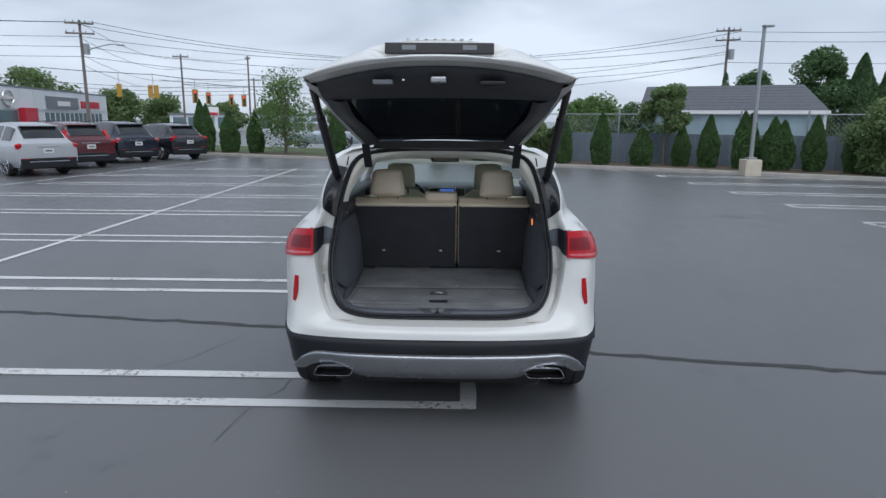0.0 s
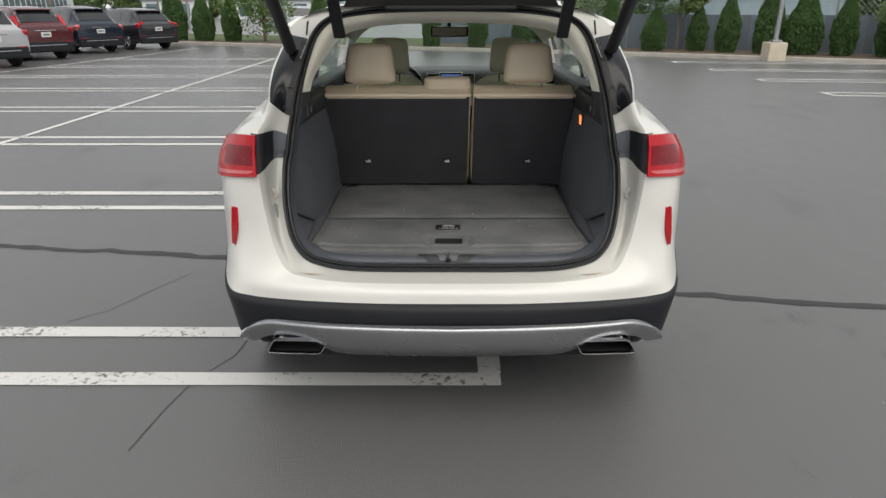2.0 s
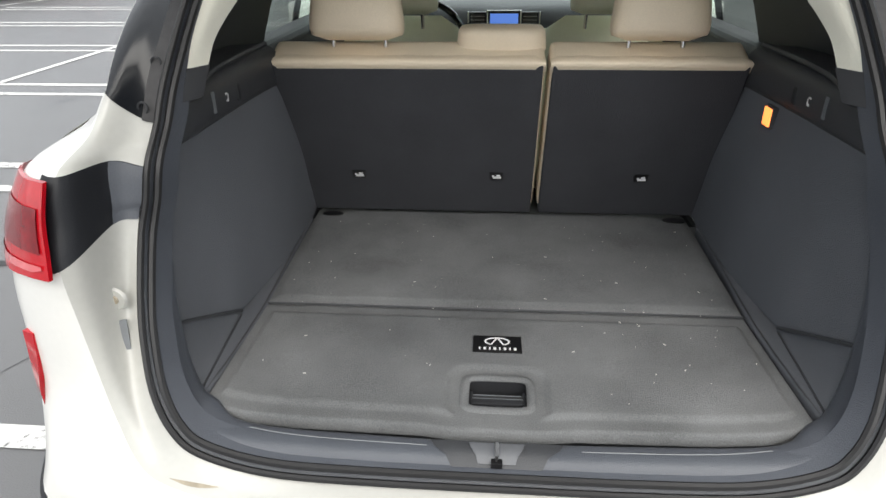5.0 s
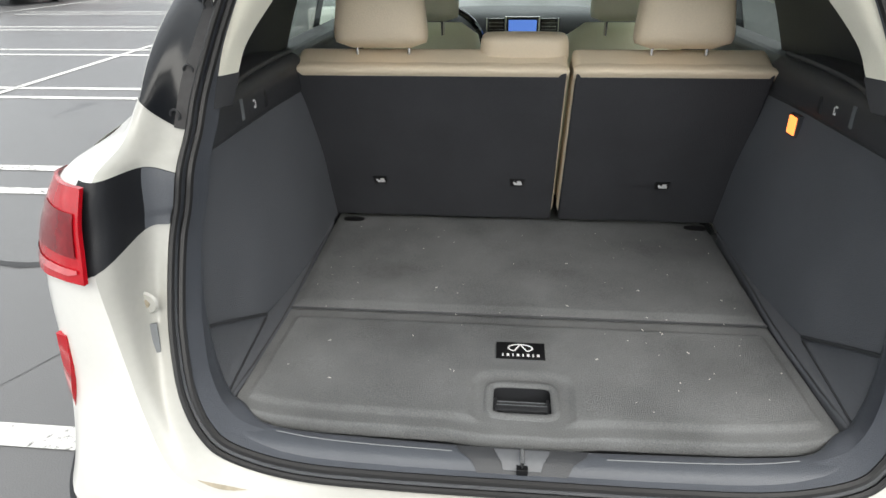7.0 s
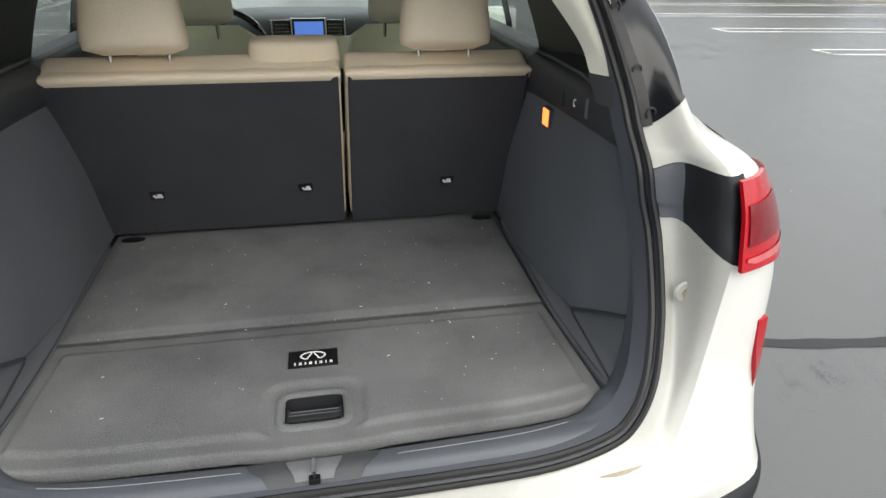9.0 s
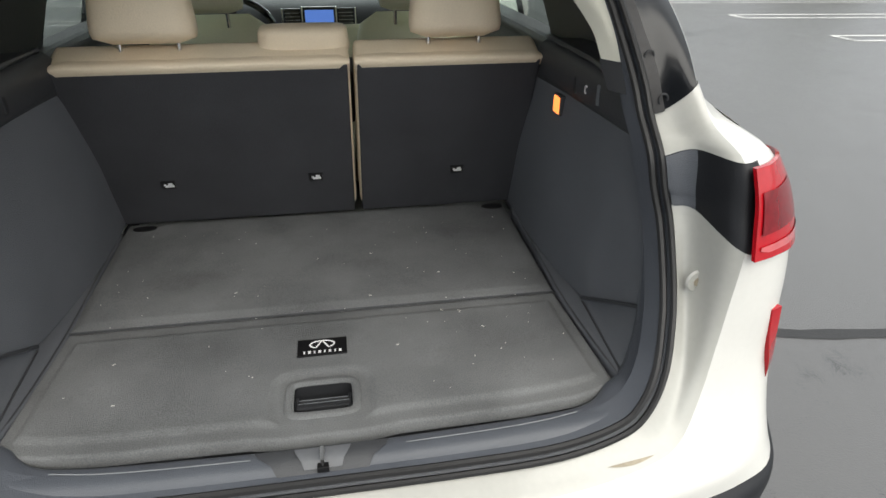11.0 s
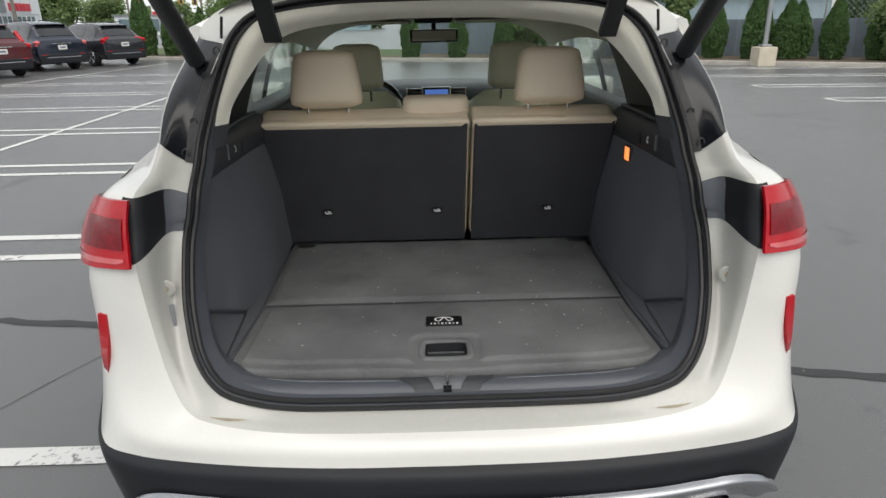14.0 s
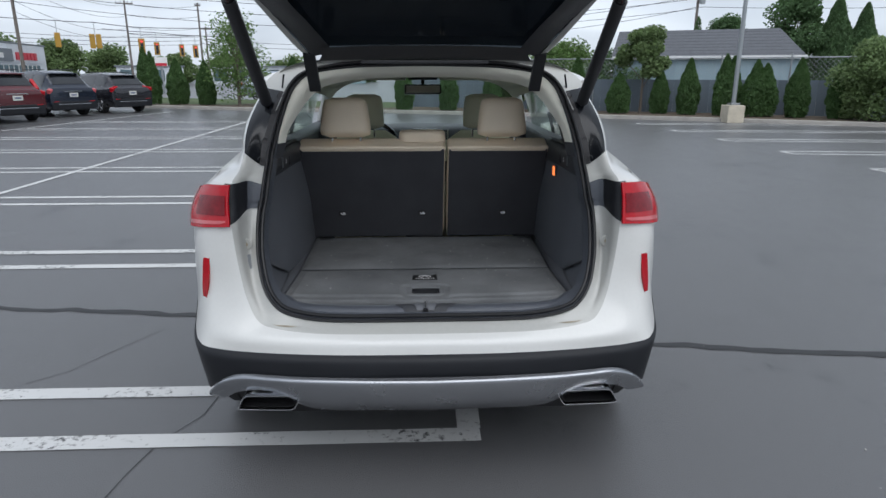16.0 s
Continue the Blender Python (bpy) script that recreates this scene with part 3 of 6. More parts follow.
# side glass
def side_panel(name, y0, y1, material, label="", top_shift=0.0):
    lo, hi = (.872, 1.205), (.715, 1.572)
    rows = []
    for i in range(9):
        f = i / 8
        row = []
        for j in range(7):
            g = j / 6
            y = y0 + (y1 - y0) * f + top_shift * g
            yy = max(0, y - 1.9)
            row.append((lo[0] + (hi[0] - lo[0]) * g + .02 * math.sin(g * math.pi) - .03 * yy * 0.3, y, lo[1] + (hi[1] - lo[1]) * g - .01 * g * yy - .02 * yy))
        rows.append(row)
    two_sides(name, rows, material, hero, label, thick=0.004)


def inner_pillar(s):
    """Dark lining of the wide rear pillar, inside the glass."""
    rows = []
    for i in range(9):
        y = .70 + .60 * i / 8
        rows.append([(s * (.80 - .135 * g + .01 * math.sin(g * math.pi)), y + .03 * g, 1.20 + .36 * g) for g in (0, .2, .4, .6, .8, 1)])
    skin("inner_pillar_trim", rows, TRIM_HARD, hero, "dark inner pillar trim", thick=.01)


for s in (-1, 1):
    inner_pillar(s)
side_panel("quarter_window", .84, 1.10, PRIVACY, "dark privacy glass", .06)
side_panel("rear_door_window", 1.16, 1.92, PRIVACY, "dark privacy glass", .02)
side_panel("front_door_window", 2.0, 2.72, CLEAR, "clear side glass", -.12)
side_panel("door_pillar", 1.10, 1.16, GLOSS_BLACK, "", .03)
side_panel("door_pillar", 1.92, 2.0, GLOSS_BLACK, "", -.02)
for s in (-1, 1):
    bm = bmesh.new()
    sweep(bm, [(s * .85, 3.05, 1.15), (s * .77, 2.80, 1.32), (s * .665, 2.46, 1.545)], ring(.035, 8))
    part("front_pillar", bm, PEARL, hero, smooth=True)
    bm = bmesh.new()
    sweep(bm, spline([(s * .73, .70, 1.55), (s * .72, .95, 1.58), (s * .715, 1.6, 1.59), (s * .69, 2.46, 1.545)], 20), ring(.03, 8))
    part("roof_rail", bm, PEARL, hero, smooth=True)
    bm = bmesh.new()
    box(bm, (s * 1.02, 2.72, 1.16), (.2, .10, .14), bevel=.035)
    part("door_mirror", bm, PEARL, hero, "white door mirror")
    for y in (1.40, 2.25):
        part("door_handle", boxes(((s * .965, y, .98), (.03, .18, .03)), bevel=.01), CHROME, hero, "chrome door handle")
WIND = [[(x, 3.02 - .05 * (x / .7) ** 2, 1.165) for x in (0, .25, .5, .78)], [(x * .93, 2.74 - .05 * (x / .7) ** 2, 1.375) for x in (0, .25, .5, .76)], [(x * .86, 2.46 - .04 * (x / .7) ** 2, 1.572 - .02 * (x / .7) ** 2) for x in (0, .25, .5, .74)]]
ws = skin("windscreen", smooth_rows(WIND, 12, 12), CLEAR, hero, "clear windscreen", both=True)
ws.visible_shadow = False

# rubber seal round the opening, two lips, and black inner lip
SEAL = [(0, .015, .682), (.24, .016, .682), (.42, .020, .687), (.545, .034, .710), (.602, .053, .745), (.643, .088, .803), (.667, .134, .88), (.679, .177, .951), (.680, .228, 1.055), (.668, .25, 1.12), (.660, .268, 1.18), (.657, .322, 1.238), (.650, .372, 1.314), (.622, .469, 1.451), (.584, .55, 1.56), (.508, .60, 1.622), (.342, .628, 1.652), (.15, .636, 1.66), (0, .637, 1.662)]
half = spline(SEAL, 90)
loop = [Vector((-p.x, p.y, p.z)) for p in half[::-1]][:-1] + half[:-1]


def loop_at(inset, depth):
    out = []
    c = Vector((0, 0, 1.15))
    for i, p in enumerate(loop):
        a, b = loop[i - 1], loop[(i + 1) % len(loop)]
        d = (b - a).normalized()
        n = Vector((d.z, 0, -d.x))
        n = n.normalized()
        if n.dot(Vector((p.x, 0, p.z)) - c) > 0:
            n = -n
        out.append(p + n * inset + Vector((0, depth, 0)))
    return out


for off, dep, rad in ((.004, -.004, .0065), (.020, .008, .0075)):
    bm = bmesh.new()
    sweep(bm, loop_at(off, dep), ring(rad, 7), up=(0, 1, 0), closed=True)
    part("door_seal", bm, RUBBER, hero, "black rubber door seal", smooth=True)
bm = bmesh.new()
sheet(bm, [loop_at(.0, .004) + loop_at(0, .004)[:1], loop_at(.012, .018) + loop_at(.012, .018)[:1], loop_at(.026, .012) + loop_at(.026, .012)[:1], loop_at(.034, .06) + loop_at(.034, .06)[:1]])
bmesh.ops.recalc_face_normals(bm, faces=bm.faces[:])
part("opening_flange", bm, SILL, hero, smooth=True)

# black panel from lamp to seal, on both jambs
for s in (-1, 1):
    skin("jamb_plate", [[Vector((s * q.x, q.y - .004, q.z)) for q in r[:7]] for r in rear[40:51]], SILL, hero, "grey plastic jamb plate")
    # bump stop
    bm = bmesh.new()
    mm = pose(s * .714, .162, .957, 90, 0, 8 * s)
    cyl(bm, .023, .020, .005, mm, 24)
    part("bump_stop", bm, SHADED_WHITE, hero, "round white bump stop")
    bm = bmesh.new()
    cyl(bm, .009, .008, .008, mm, 16)
    part("bump_screw", bm, GRIME, hero, "dirty brass screw head")

spot = min((q for r in rear for q in r), key=lambda q: (q.x - .702) ** 2 + (q.z - .884) ** 2)
bm = bmesh.new()
box(bm, (0, 0, 0), (.013, .008, .056), m=pose(-spot.x, spot.y - .004, spot.z, -20, 0, 20))
part("jamb_sticker", bm, GREY_LABEL, hero, "small dark grey sticker")

# tail lamps
def tail_lamp(s):
    lamp = new("tail_lamp")
    lamp.parent = hero
    top = [(.747, .118, 1.203), (.80, .150, 1.199), (.86, .215, 1.190), (.915, .30, 1.172), (.948, .40, 1.150)]
    mid1 = [(.748, .092, 1.150), (.81, .128, 1.146), (.875, .19, 1.139), (.935, .275, 1.125), (.965, .36, 1.11)]
    mid2 = [(.746, .075, 1.095), (.815, .112, 1.090), (.885, .17, 1.083), (.945, .25, 1.075), (.972, .33, 1.07)]
    bot = [(.744, .062, 1.054), (.80, .088, 1.048), (.87, .134, 1.038), (.935, .210, 1.027), (.970, .29, 1.03)]
    grid = smooth_rows([[(s * (x - .001), y - .009, z - .002) for x, y, z in r] for r in (top, mid1, mid2, bot)], 22, 20)
    solid("lens", grid, RED_LENS, lamp, "glossy red lamp lens", (-s * .002, .008, 0))
    inner = [[p + Vector((0, -.003, 0)) for p in r[1:12]] for r in grid[5:15]]
    skin("dark_lens", inner, DARK_RED, lamp, "dark red inner lens")
    strip = [[p + Vector((0, -.003, 0)) for p in r] for r in (grid[17][1:17], grid[18][1:17], grid[19][3:19])]
    skin("light_strip", strip, PINK_LENS, lamp, "light red strip")


# bumper reflector
def reflector(s):
    rows = [[(.862, .112, .918), (.888, .122, .918)], [(.866, .106, .86), (.897, .126, .86)], [(.876, .10, .80), (.905, .128, .79)], [(.892, .116, .735), (.908, .134, .735)], [(.902, .128, .705), (.909, .136, .705)]]
    rows = [[(s * (x - .019), y - .016, z) for x, y, z in r] for r in rows]
    solid("reflector", smooth_rows(rows, 16, 5), RED_LENS, hero, "slim red bumper reflector", (-s * .006, .018, 0))


for s in (-1, 1):
    tail_lamp(s)
    reflector(s)

# lower bumper: black band, silver guard, exhausts
CLAD = [
    [(0, -.090, .590), (0, -.112, .572), (0, -.118, .54), (0, -.115, .505)],
    [(.27, -.086, .590), (.27, -.106, .572), (.27, -.112, .54), (.27, -.11, .503)],
    [(.48, -.068, .589), (.48, -.088, .571), (.48, -.092, .54), (.48, -.09, .50)],
    [(.66, -.040, .588), (.66, -.06, .57), (.66, -.062, .54), (.66, -.055, .49)],
    [(.79, -.008, .588), (.795, -.026, .57), (.80, -.026, .535), (.80, -.015, .46)],
    [(.885, .042, .590), (.888, .028, .57), (.885, .03, .52), (.87, .045, .40)],
    [(.942, .15, .607), (.948, .14, .58), (.935, .15, .50), (.915, .16, .375)],
    [(.968, .28, .70), (.974, .29, .62), (.96, .30, .50), (.935, .30, .36)],
    [(.978, .42, .80), (.980, .44, .66), (.972, .46, .52), (.945, .47, .37)],
]
skin("bumper_band", smooth_rows(CLAD, 44, 12), CLADDING, hero, "black plastic bumper band", both=True)
GUARD = [
    [(0, -.128, .512), (0, -.150, .50), (0, -.138, .45), (0, -.11, .39), (0, -.065, .342)],
    [(.25, -.12, .511), (.25, -.140, .499), (.25, -.13, .45), (.25, -.10, .39), (.25, -.058, .343)],
    [(.47, -.098, .508), (.47, -.118, .496), (.47, -.105, .45), (.47, -.08, .395), (.46, -.045, .349)],
    [(.60, -.075, .507), (.60, -.095, .495), (.60, -.08, .46), (.60, -.06, .43), (.60, -.04, .418)],
    [(.72, -.052, .503), (.72, -.068, .491), (.725, -.055, .46), (.73, -.035, .43), (.735, -.02, .412)],
    [(.80, -.022, .468), (.81, -.034, .455), (.81, -.025, .43), (.805, -.005, .40), (.80, .008, .375)],
    [(.868, .03, .395), (.872, .024, .385), (.87, .026, .375), (.862, .034, .368), (.855, .04, .362)],
]
skin("bumper_guard", smooth_rows(GUARD, 40, 16), SILVER, hero, "silver painted lower bumper guard", both=True)
for s in (-1, 1):
    bm = bmesh.new()
    def tip_ring(k, y):
        pts = []
        for i in range(32):
            a = 2 * math.pi * i / 32
            q = (abs(math.cos(a)) ** 9 + abs(math.sin(a)) ** 9) ** (-1 / 9)
            u, v = q * math.cos(a), q * math.sin(a)
            hx, hz = .114 - (1 - k), .032 - (1 - k)
            x = .618 + u * hx - v * .016
            pts.append((s * x, y + .16 * (x - .618), .384 + v * hz - .06 * (x - .618)))
        return pts
    sheet(bm, [tip_ring(1.0, .10), tip_ring(1.0, -.064), tip_ring(.9990, -.066), tip_ring(.9965, -.066), tip_ring(.9950, -.063), tip_ring(.994, .03)], close=True)
    bmesh.ops.recalc_face_normals(bm, faces=bm.faces[:])
    tip = part("exhaust_tip", bm, CHROME, hero, "chrome exhaust tip", smooth=True)
    bm = bmesh.new()
    sheet(bm, [tip_ring(.9935, -.050), tip_ring(.9925, .028)], close=True)
    bm.faces.new([bm.verts.new(q) for q in tip_ring(.9925, .02)])
    bmesh.ops.recalc_face_normals(bm, faces=bm.faces[:])
    part("exhaust_bore", bm, RUBBER, tip, "black bore")

# grime marks at the bumper corners
for s in (-1, 1):
    bm = bmesh.new()
    rows = [[(s * (.50 + .10 * i / 8), -.005 + .012 * i / 8 - .0015 - j * .007 * math.sin(math.pi * i / 8), .674 + .003 * i / 8 - j * .004 * math.sin(math.pi * i / 8) + .0025) for i in range(9)] for j in (0, 1)]
    sheet(bm, rows)
    part("dirt_mark", bm, GRIME, hero, "brown dirt smear")


# cargo bay
# bottom of the bay, under the mats
part("cargo_tray", boxes(((0, .62, .672), (1.28, .98, .05))), TRIM_HARD, hero)
WELL = (-.071, .051, .162, .248)
x0, x1, y0, y1 = WELL
cx, cy = (x0 + x1) / 2, (y0 + y1) / 2


def ease(v):
    v = min(1.0, max(0.0, v))
    return v * v * (3 - 2 * v)


def round_gap(x, y, hx, hy, r):
    """Distance outside a rounded rectangle round the handle well."""
    a, b = max(0.0, abs(x - cx) - hx + r), max(0.0, abs(y - cy) - hy + r)
    return math.hypot(a, b) - r


def mat(name, label, left, right, front, back, nx, ny, height, hole=None, thick=.022):
    """A carpeted board: a soft quilted top with a rolled edge."""
    bm = bmesh.new()
    rows = []
    for j in range(ny + 1):
        v = j / ny
        row = []
        for i in range(nx + 1):
            u = i / nx
            x = 0
            for _ in range(2):
                y = lerp(front, x) + (lerp(back, x) - lerp(front, x)) * v
                x = lerp(left, y) + (lerp(right, y) - lerp(left, y)) * u
            e = min((x - lerp(left, y)), (lerp(right, y) - x), (y - lerp(front, x)), (lerp(back, x) - y))
            row.append((x, y, height(x, y, e) - .005 * (1 - ease(e / .005))))
        rows.append(row)
    sheet(bm, rows)
    rim = rows[0] + [r[-1] for r in rows[1:]] + rows[-1][-2::-1] + [r[0] for r in rows[-2:0:-1]]
    sheet(bm, [rim + rim[:1], [(x, y, z - thick) for x, y, z in rim + rim[:1]]])
    if hole:
        bmesh.ops.delete(bm, geom=[f for f in bm.faces if hole(f.calc_center_median())], context="FACES")
    bmesh.ops.remove_doubles(bm, verts=bm.verts[:], dist=1e-5)
    bmesh.ops.recalc_face_normals(bm, faces=bm.faces[:])
    return part(name, bm, CARPET, hero, label, True, 60)


def flap_height(x, y, e):
    pad = ease((e - .022) / .016) * ease((round_gap(x, y, .086, .066, .03) - .002) / .02) * ease((.478 - y) / .016) * ease((y - lerp(FLAP_FRONT, x) - .03) / .016)
    worn = .0007 * math.sin(x * 23 + y * 9) * math.sin(y * 31 - x * 5)
    return .7355 + .0075 * pad + worn * pad


def board_height(x, y, e):
    pad = ease((e - .012) / .014)
    return .7385 + .005 * pad + .0006 * math.sin(x * 17 - y * 8) * math.sin(y * 27)


FLAP_FRONT = [(-.60, .175), (-.585, .152), (-.555, .135), (-.50, .123), (-.40, .114), (-.15, .109), (-.09, .100), (.07, .100), (.13, .109), (.38, .114), (.48, .124), (.53, .136), (.565, .154), (.58, .175)]
mat("cargo_mat", "grey carpeted cargo floor flap with raised pads", [(.1, -.588), (.515, -.577)], [(.1, .578), (.515, .566)], FLAP_FRONT, [(-1, .511), (1, .511)], 230, 84, flap_height, lambda c: abs(c.x - cx) < .060 and abs(c.y - cy) < .042)
mat("cargo_mat", "grey carpeted cargo floor board", [(.52, -.577), (1.0, -.592), (1.2, -.594)], [(.52, .566), (1.0, .576), (1.2, .580)], [(-1, .520), (1, .520)], [(-1, 1.10), (1, 1.10)], 120, 90, board_height)
# dark cord laid in the joint to paint the shade of the gap
bm = bmesh.new()
sweep(bm, [(x, .5155, .7365) for x in (-.576, -.3, 0, .3, .566)], ring(.0024, 6))
part("mat_joint", bm, TRIM_HARD, hero, smooth=True)
# rolled rim round the well
bm = bmesh.new()
rim = []
for i in range(40):
    a = 2 * math.pi * i / 40
    k = (abs(math.cos(a)) ** 6 + abs(math.sin(a)) ** 6) ** (-1 / 6)
    rim.append((cx + .066 * k * math.cos(a), cy + .049 * k * math.sin(a), .7355))
sweep(bm, rim, [(1.0 * a, .6 * b) for a, b in ring(.0095, 10)], closed=True)
part("well_rim", bm, CARPET, hero, smooth=True)
handle = new("floor_handle")
handle.parent = hero
part("well", boxes(((cx, cy, .692), (x1 - x0, y1 - y0, .006)), ((x0 - .002, cy, .712), (.004, y1 - y0, .044)), ((x1 + .002, cy, .712), (.004, y1 - y0, .044)), ((cx, y0 - .002, .712), (x1 - x0 + .008, .004, .044)), ((cx, y1 + .002, .712), (x1 - x0 + .008, .004, .044))), BLACK_PLASTIC, handle, "black plastic handle well")
part("lever", boxes(((cx, y0 + .030, .7235), (x1 - x0 - .018, .016, .010)), ((cx, y0 + .012, .716), (x1 - x0 - .030, .016, .012)), ((cx, y0 + .050, .713), (x1 - x0 - .012, .012, .016)), ((cx - .052, cy - .012, .716), (.007, .060, .022)), ((cx + .052, cy - .012, .716), (.007, .060, .022)), bevel=.003), BLACK_PLASTIC, handle, "black stepped pull lever")
part("lever_edge", boxes(((cx, y0 + .0385, .7265), (x1 - x0 - .022, .0025, .003)), ((cx, y0 + .0205, .7205), (x1 - x0 - .034, .0025, .003)), ((cx, y0 + .0565, .7195), (x1 - x0 - .016, .0025, .003)), bevel=.0008), GREY_LABEL, handle, "grey edge of the lever")
# black badge with a plain white emblem and bars for its lettering
badge = new("mat_badge")
badge.parent = hero
part("badge_plate", boxes(((-.011, .361, .7445), (.106, .060, .003)), bevel=.001), LABEL_BLACK, badge, "black woven badge")
bm = bmesh.new()
sweep(bm, [(-.011 + .026 * math.cos(a), .369 + .0135 * math.sin(a), .7464) for a in [radians(-58 + 296 * i / 28) for i in range(29)]], [(-.0022, 0), (0, .0008), (.0022, 0), (0, -.0008)])
for q in (-1, 1):
    sweep(bm, [(-.011 + q * .0135, .3575, .7464), (-.011 + q * .008, .368, .7464), (-.011 + q * .002, .3795, .7464)], [(-.002, 0), (0, .0008), (.002, 0), (0, -.0008)])
part("badge_emblem", bm, WHITE_MARK, badge, "white open oval emblem")
for i in range(8):
    part("badge_bar", boxes(((-.049 + .0109 * i, .3425, .7464), (.0035 if i % 2 == 0 else .006, .0085, .001))), WHITE_MARK, badge)
# lint on the mat
rnd = random.Random(5)
for i in range(95):
    x, y = rnd.uniform(-.55, .53), rnd.uniform(.16, 1.0)
    if -.13 < x < .12 and y < .43:
        continue
    z = .7435 if y < .50 else .7440
    r = rnd.choice((.0009, .0010, .0012, .0014, .0018, .0028))
    bm = bmesh.new()
    box(bm, (0, 0, 0), (r * 2.4, r, .0008), m=pose(x, y, z + .0006, 0, 0, rnd.uniform(0, 180)))
    part("lint_speck", bm, LINT, hero)
# flat black discs at the far corners; the holes' dark is their colour
for s in (-1, 1):
    bm = bmesh.new()
    cyl(bm, .034, .034, .003, pose(s * .535, 1.050, .7425) @ Matrix.Diagonal((1, .55, 1, 1)), 20)
    part("floor_hole_disc", bm, LABEL_BLACK, hero, "black disc in place of a shaded recess")

# plastic liner of the opening: loading sill and the band that climbs both sides
LINER_BAND = [
    [(0, .026, .684), (0, .040, .712), (0, .058, .724), (0, .084, .722), (0, .092, .690)],
    [(.22, .027, .684), (.22, .041, .712), (.22, .059, .724), (.22, .091, .722), (.22, .099, .690)],
    [(.42, .031, .689), (.42, .046, .716), (.418, .066, .727), (.412, .098, .724), (.41, .106, .690)],
    [(.530, .047, .712), (.525, .060, .732), (.516, .082, .735), (.506, .113, .728), (.503, .121, .695)],
    [(.585, .066, .748), (.580, .082, .758), (.570, .108, .758), (.556, .147, .744), (.552, .154, .715)],
    [(.624, .100, .806), (.620, .118, .802), (.612, .150, .785), (.597, .176, .752), (.596, .184, .722)],
    [(.648, .146, .882), (.646, .166, .874), (.643, .200, .852), (.634, .218, .812), (.640, .228, .79)],
    [(.660, .188, .952), (.659, .208, .952), (.657, .243, .945), (.653, .258, .930), (.662, .266, .93)],
    [(.661, .238, 1.056), (.660, .258, 1.060), (.658, .288, 1.062), (.655, .302, 1.060), (.663, .308, 1.06)],
    [(.649, .272, 1.132), (.649, .290, 1.140), (.650, .314, 1.150), (.650, .327, 1.160), (.656, .332, 1.16)],
    [(.642, .292, 1.192), (.643, .307, 1.192), (.645, .324, 1.200), (.645, .337, 1.200), (.651, .342, 1.20)],
]
liner = smooth_rows(LINER_BAND, 80, 17)
skin("loading_sill", liner[:33], SILL, hero, "dark grey plastic loading sill", both=True)
two_sides("opening_liner", liner[32:], SILL, hero, "dark grey plastic liner beside the opening")
for s in (-1, 1):
    bm = bmesh.new()
    sweep(bm, [(s * x, y, z) for x, y, z in spline([(.138, .068, .7265), (.30, .072, .7275), (.40, .078, .7290), (.47, .086, .7330)], 16)], [(-.0016, 0), (0, .0012), (.0016, 0), (0, -.001)])
    part("sill_groove", bm, GREY_LABEL, hero)
striker = new("striker")
striker.parent = hero


def on_sill(name, half, mat_, label, lift, ys):
    rows = []
    for (y, z), w in zip(ys, half):
        rows.append([(-.012 + w * k / 6, y, z + lift) for k in range(-6, 7)])
    return solid(name, rows, mat_, striker, label, (0, .004, -.006))


on_sill("striker_surround", (.120, .112, .090, .080), TRIM_HARD, "dark grey plastic striker surround", .004, ((.082, .7235), (.066, .7250), (.050, .7205), (.036, .706)))
on_sill("striker_plate", (.050, .047, .037, .033), STRIKER_GREY, "grey plastic striker plate", .008, ((.074, .7245), (.064, .7250), (.048, .7195), (.039, .7085)))
part("striker_slot", boxes(((-.012, .040, .718), (.020, .014, .012)), bevel=.001), LABEL_BLACK, striker, "dark latch slot")
bm = bmesh.new()
sweep(bm, [(-.012, .040, .712), (-.012, .036, .740), (-.012, .060, .744), (-.012, .062, .728)], ring(.004, 8))
part("striker_hoop", bm, STEEL, striker, "bare steel striker hoop", smooth=True)

# side walls: carpeted lower wall, hard upper trim with shelf
LOWER = [
    [(.662, .225, .862), (.652, .29, .832), (.640, .37, .793), (.624, .468, .744), (.597, .75, .742), (.598, 1.09, .744)],
    [(.662, .228, .88), (.655, .29, .87), (.645, .38, .855), (.622, .50, .84), (.604, .75, .85), (.598, 1.07, .85)],
    [(.656, .235, .98), (.655, .30, .98), (.645, .40, .98), (.628, .54, .98), (.610, .75, .98), (.596, 1.04, .98)],
    [(.652, .27, 1.12), (.652, .33, 1.125), (.648, .42, 1.13), (.640, .56, 1.135), (.628, .75, 1.14), (.608, .99, 1.14)],
    [(.648, .30, 1.185), (.648, .36, 1.185), (.646, .44, 1.185), (.642, .58, 1.185), (.634, .76, 1.185), (.616, .97, 1.185)],
]
UPPER = [
    [(.650, .30, 1.180), (.649, .36, 1.180), (.647, .44, 1.180), (.643, .58, 1.180), (.635, .76, 1.180), (.616, .97, 1.180)],
    [(.640, .32, 1.196), (.636, .385, 1.196), (.632, .46, 1.198), (.630, .60, 1.20), (.624, .77, 1.205), (.612, .96, 1.21)],
    [(.640, .36, 1.25), (.636, .42, 1.255), (.632, .49, 1.255), (.630, .62, 1.262), (.626, .78, 1.265), (.620, .94, 1.265)],
    [(.650, .39, 1.285), (.65, .45, 1.285), (.66, .53, 1.283), (.67, .64, 1.285), (.67, .80, 1.285), (.66, .94, 1.285)],
    [(.700, .42, 1.295), (.715, .50, 1.292), (.74, .58, 1.290), (.76, .68, 1.29), (.79, .84, 1.28), (.80, 1.0, 1.27)],
]
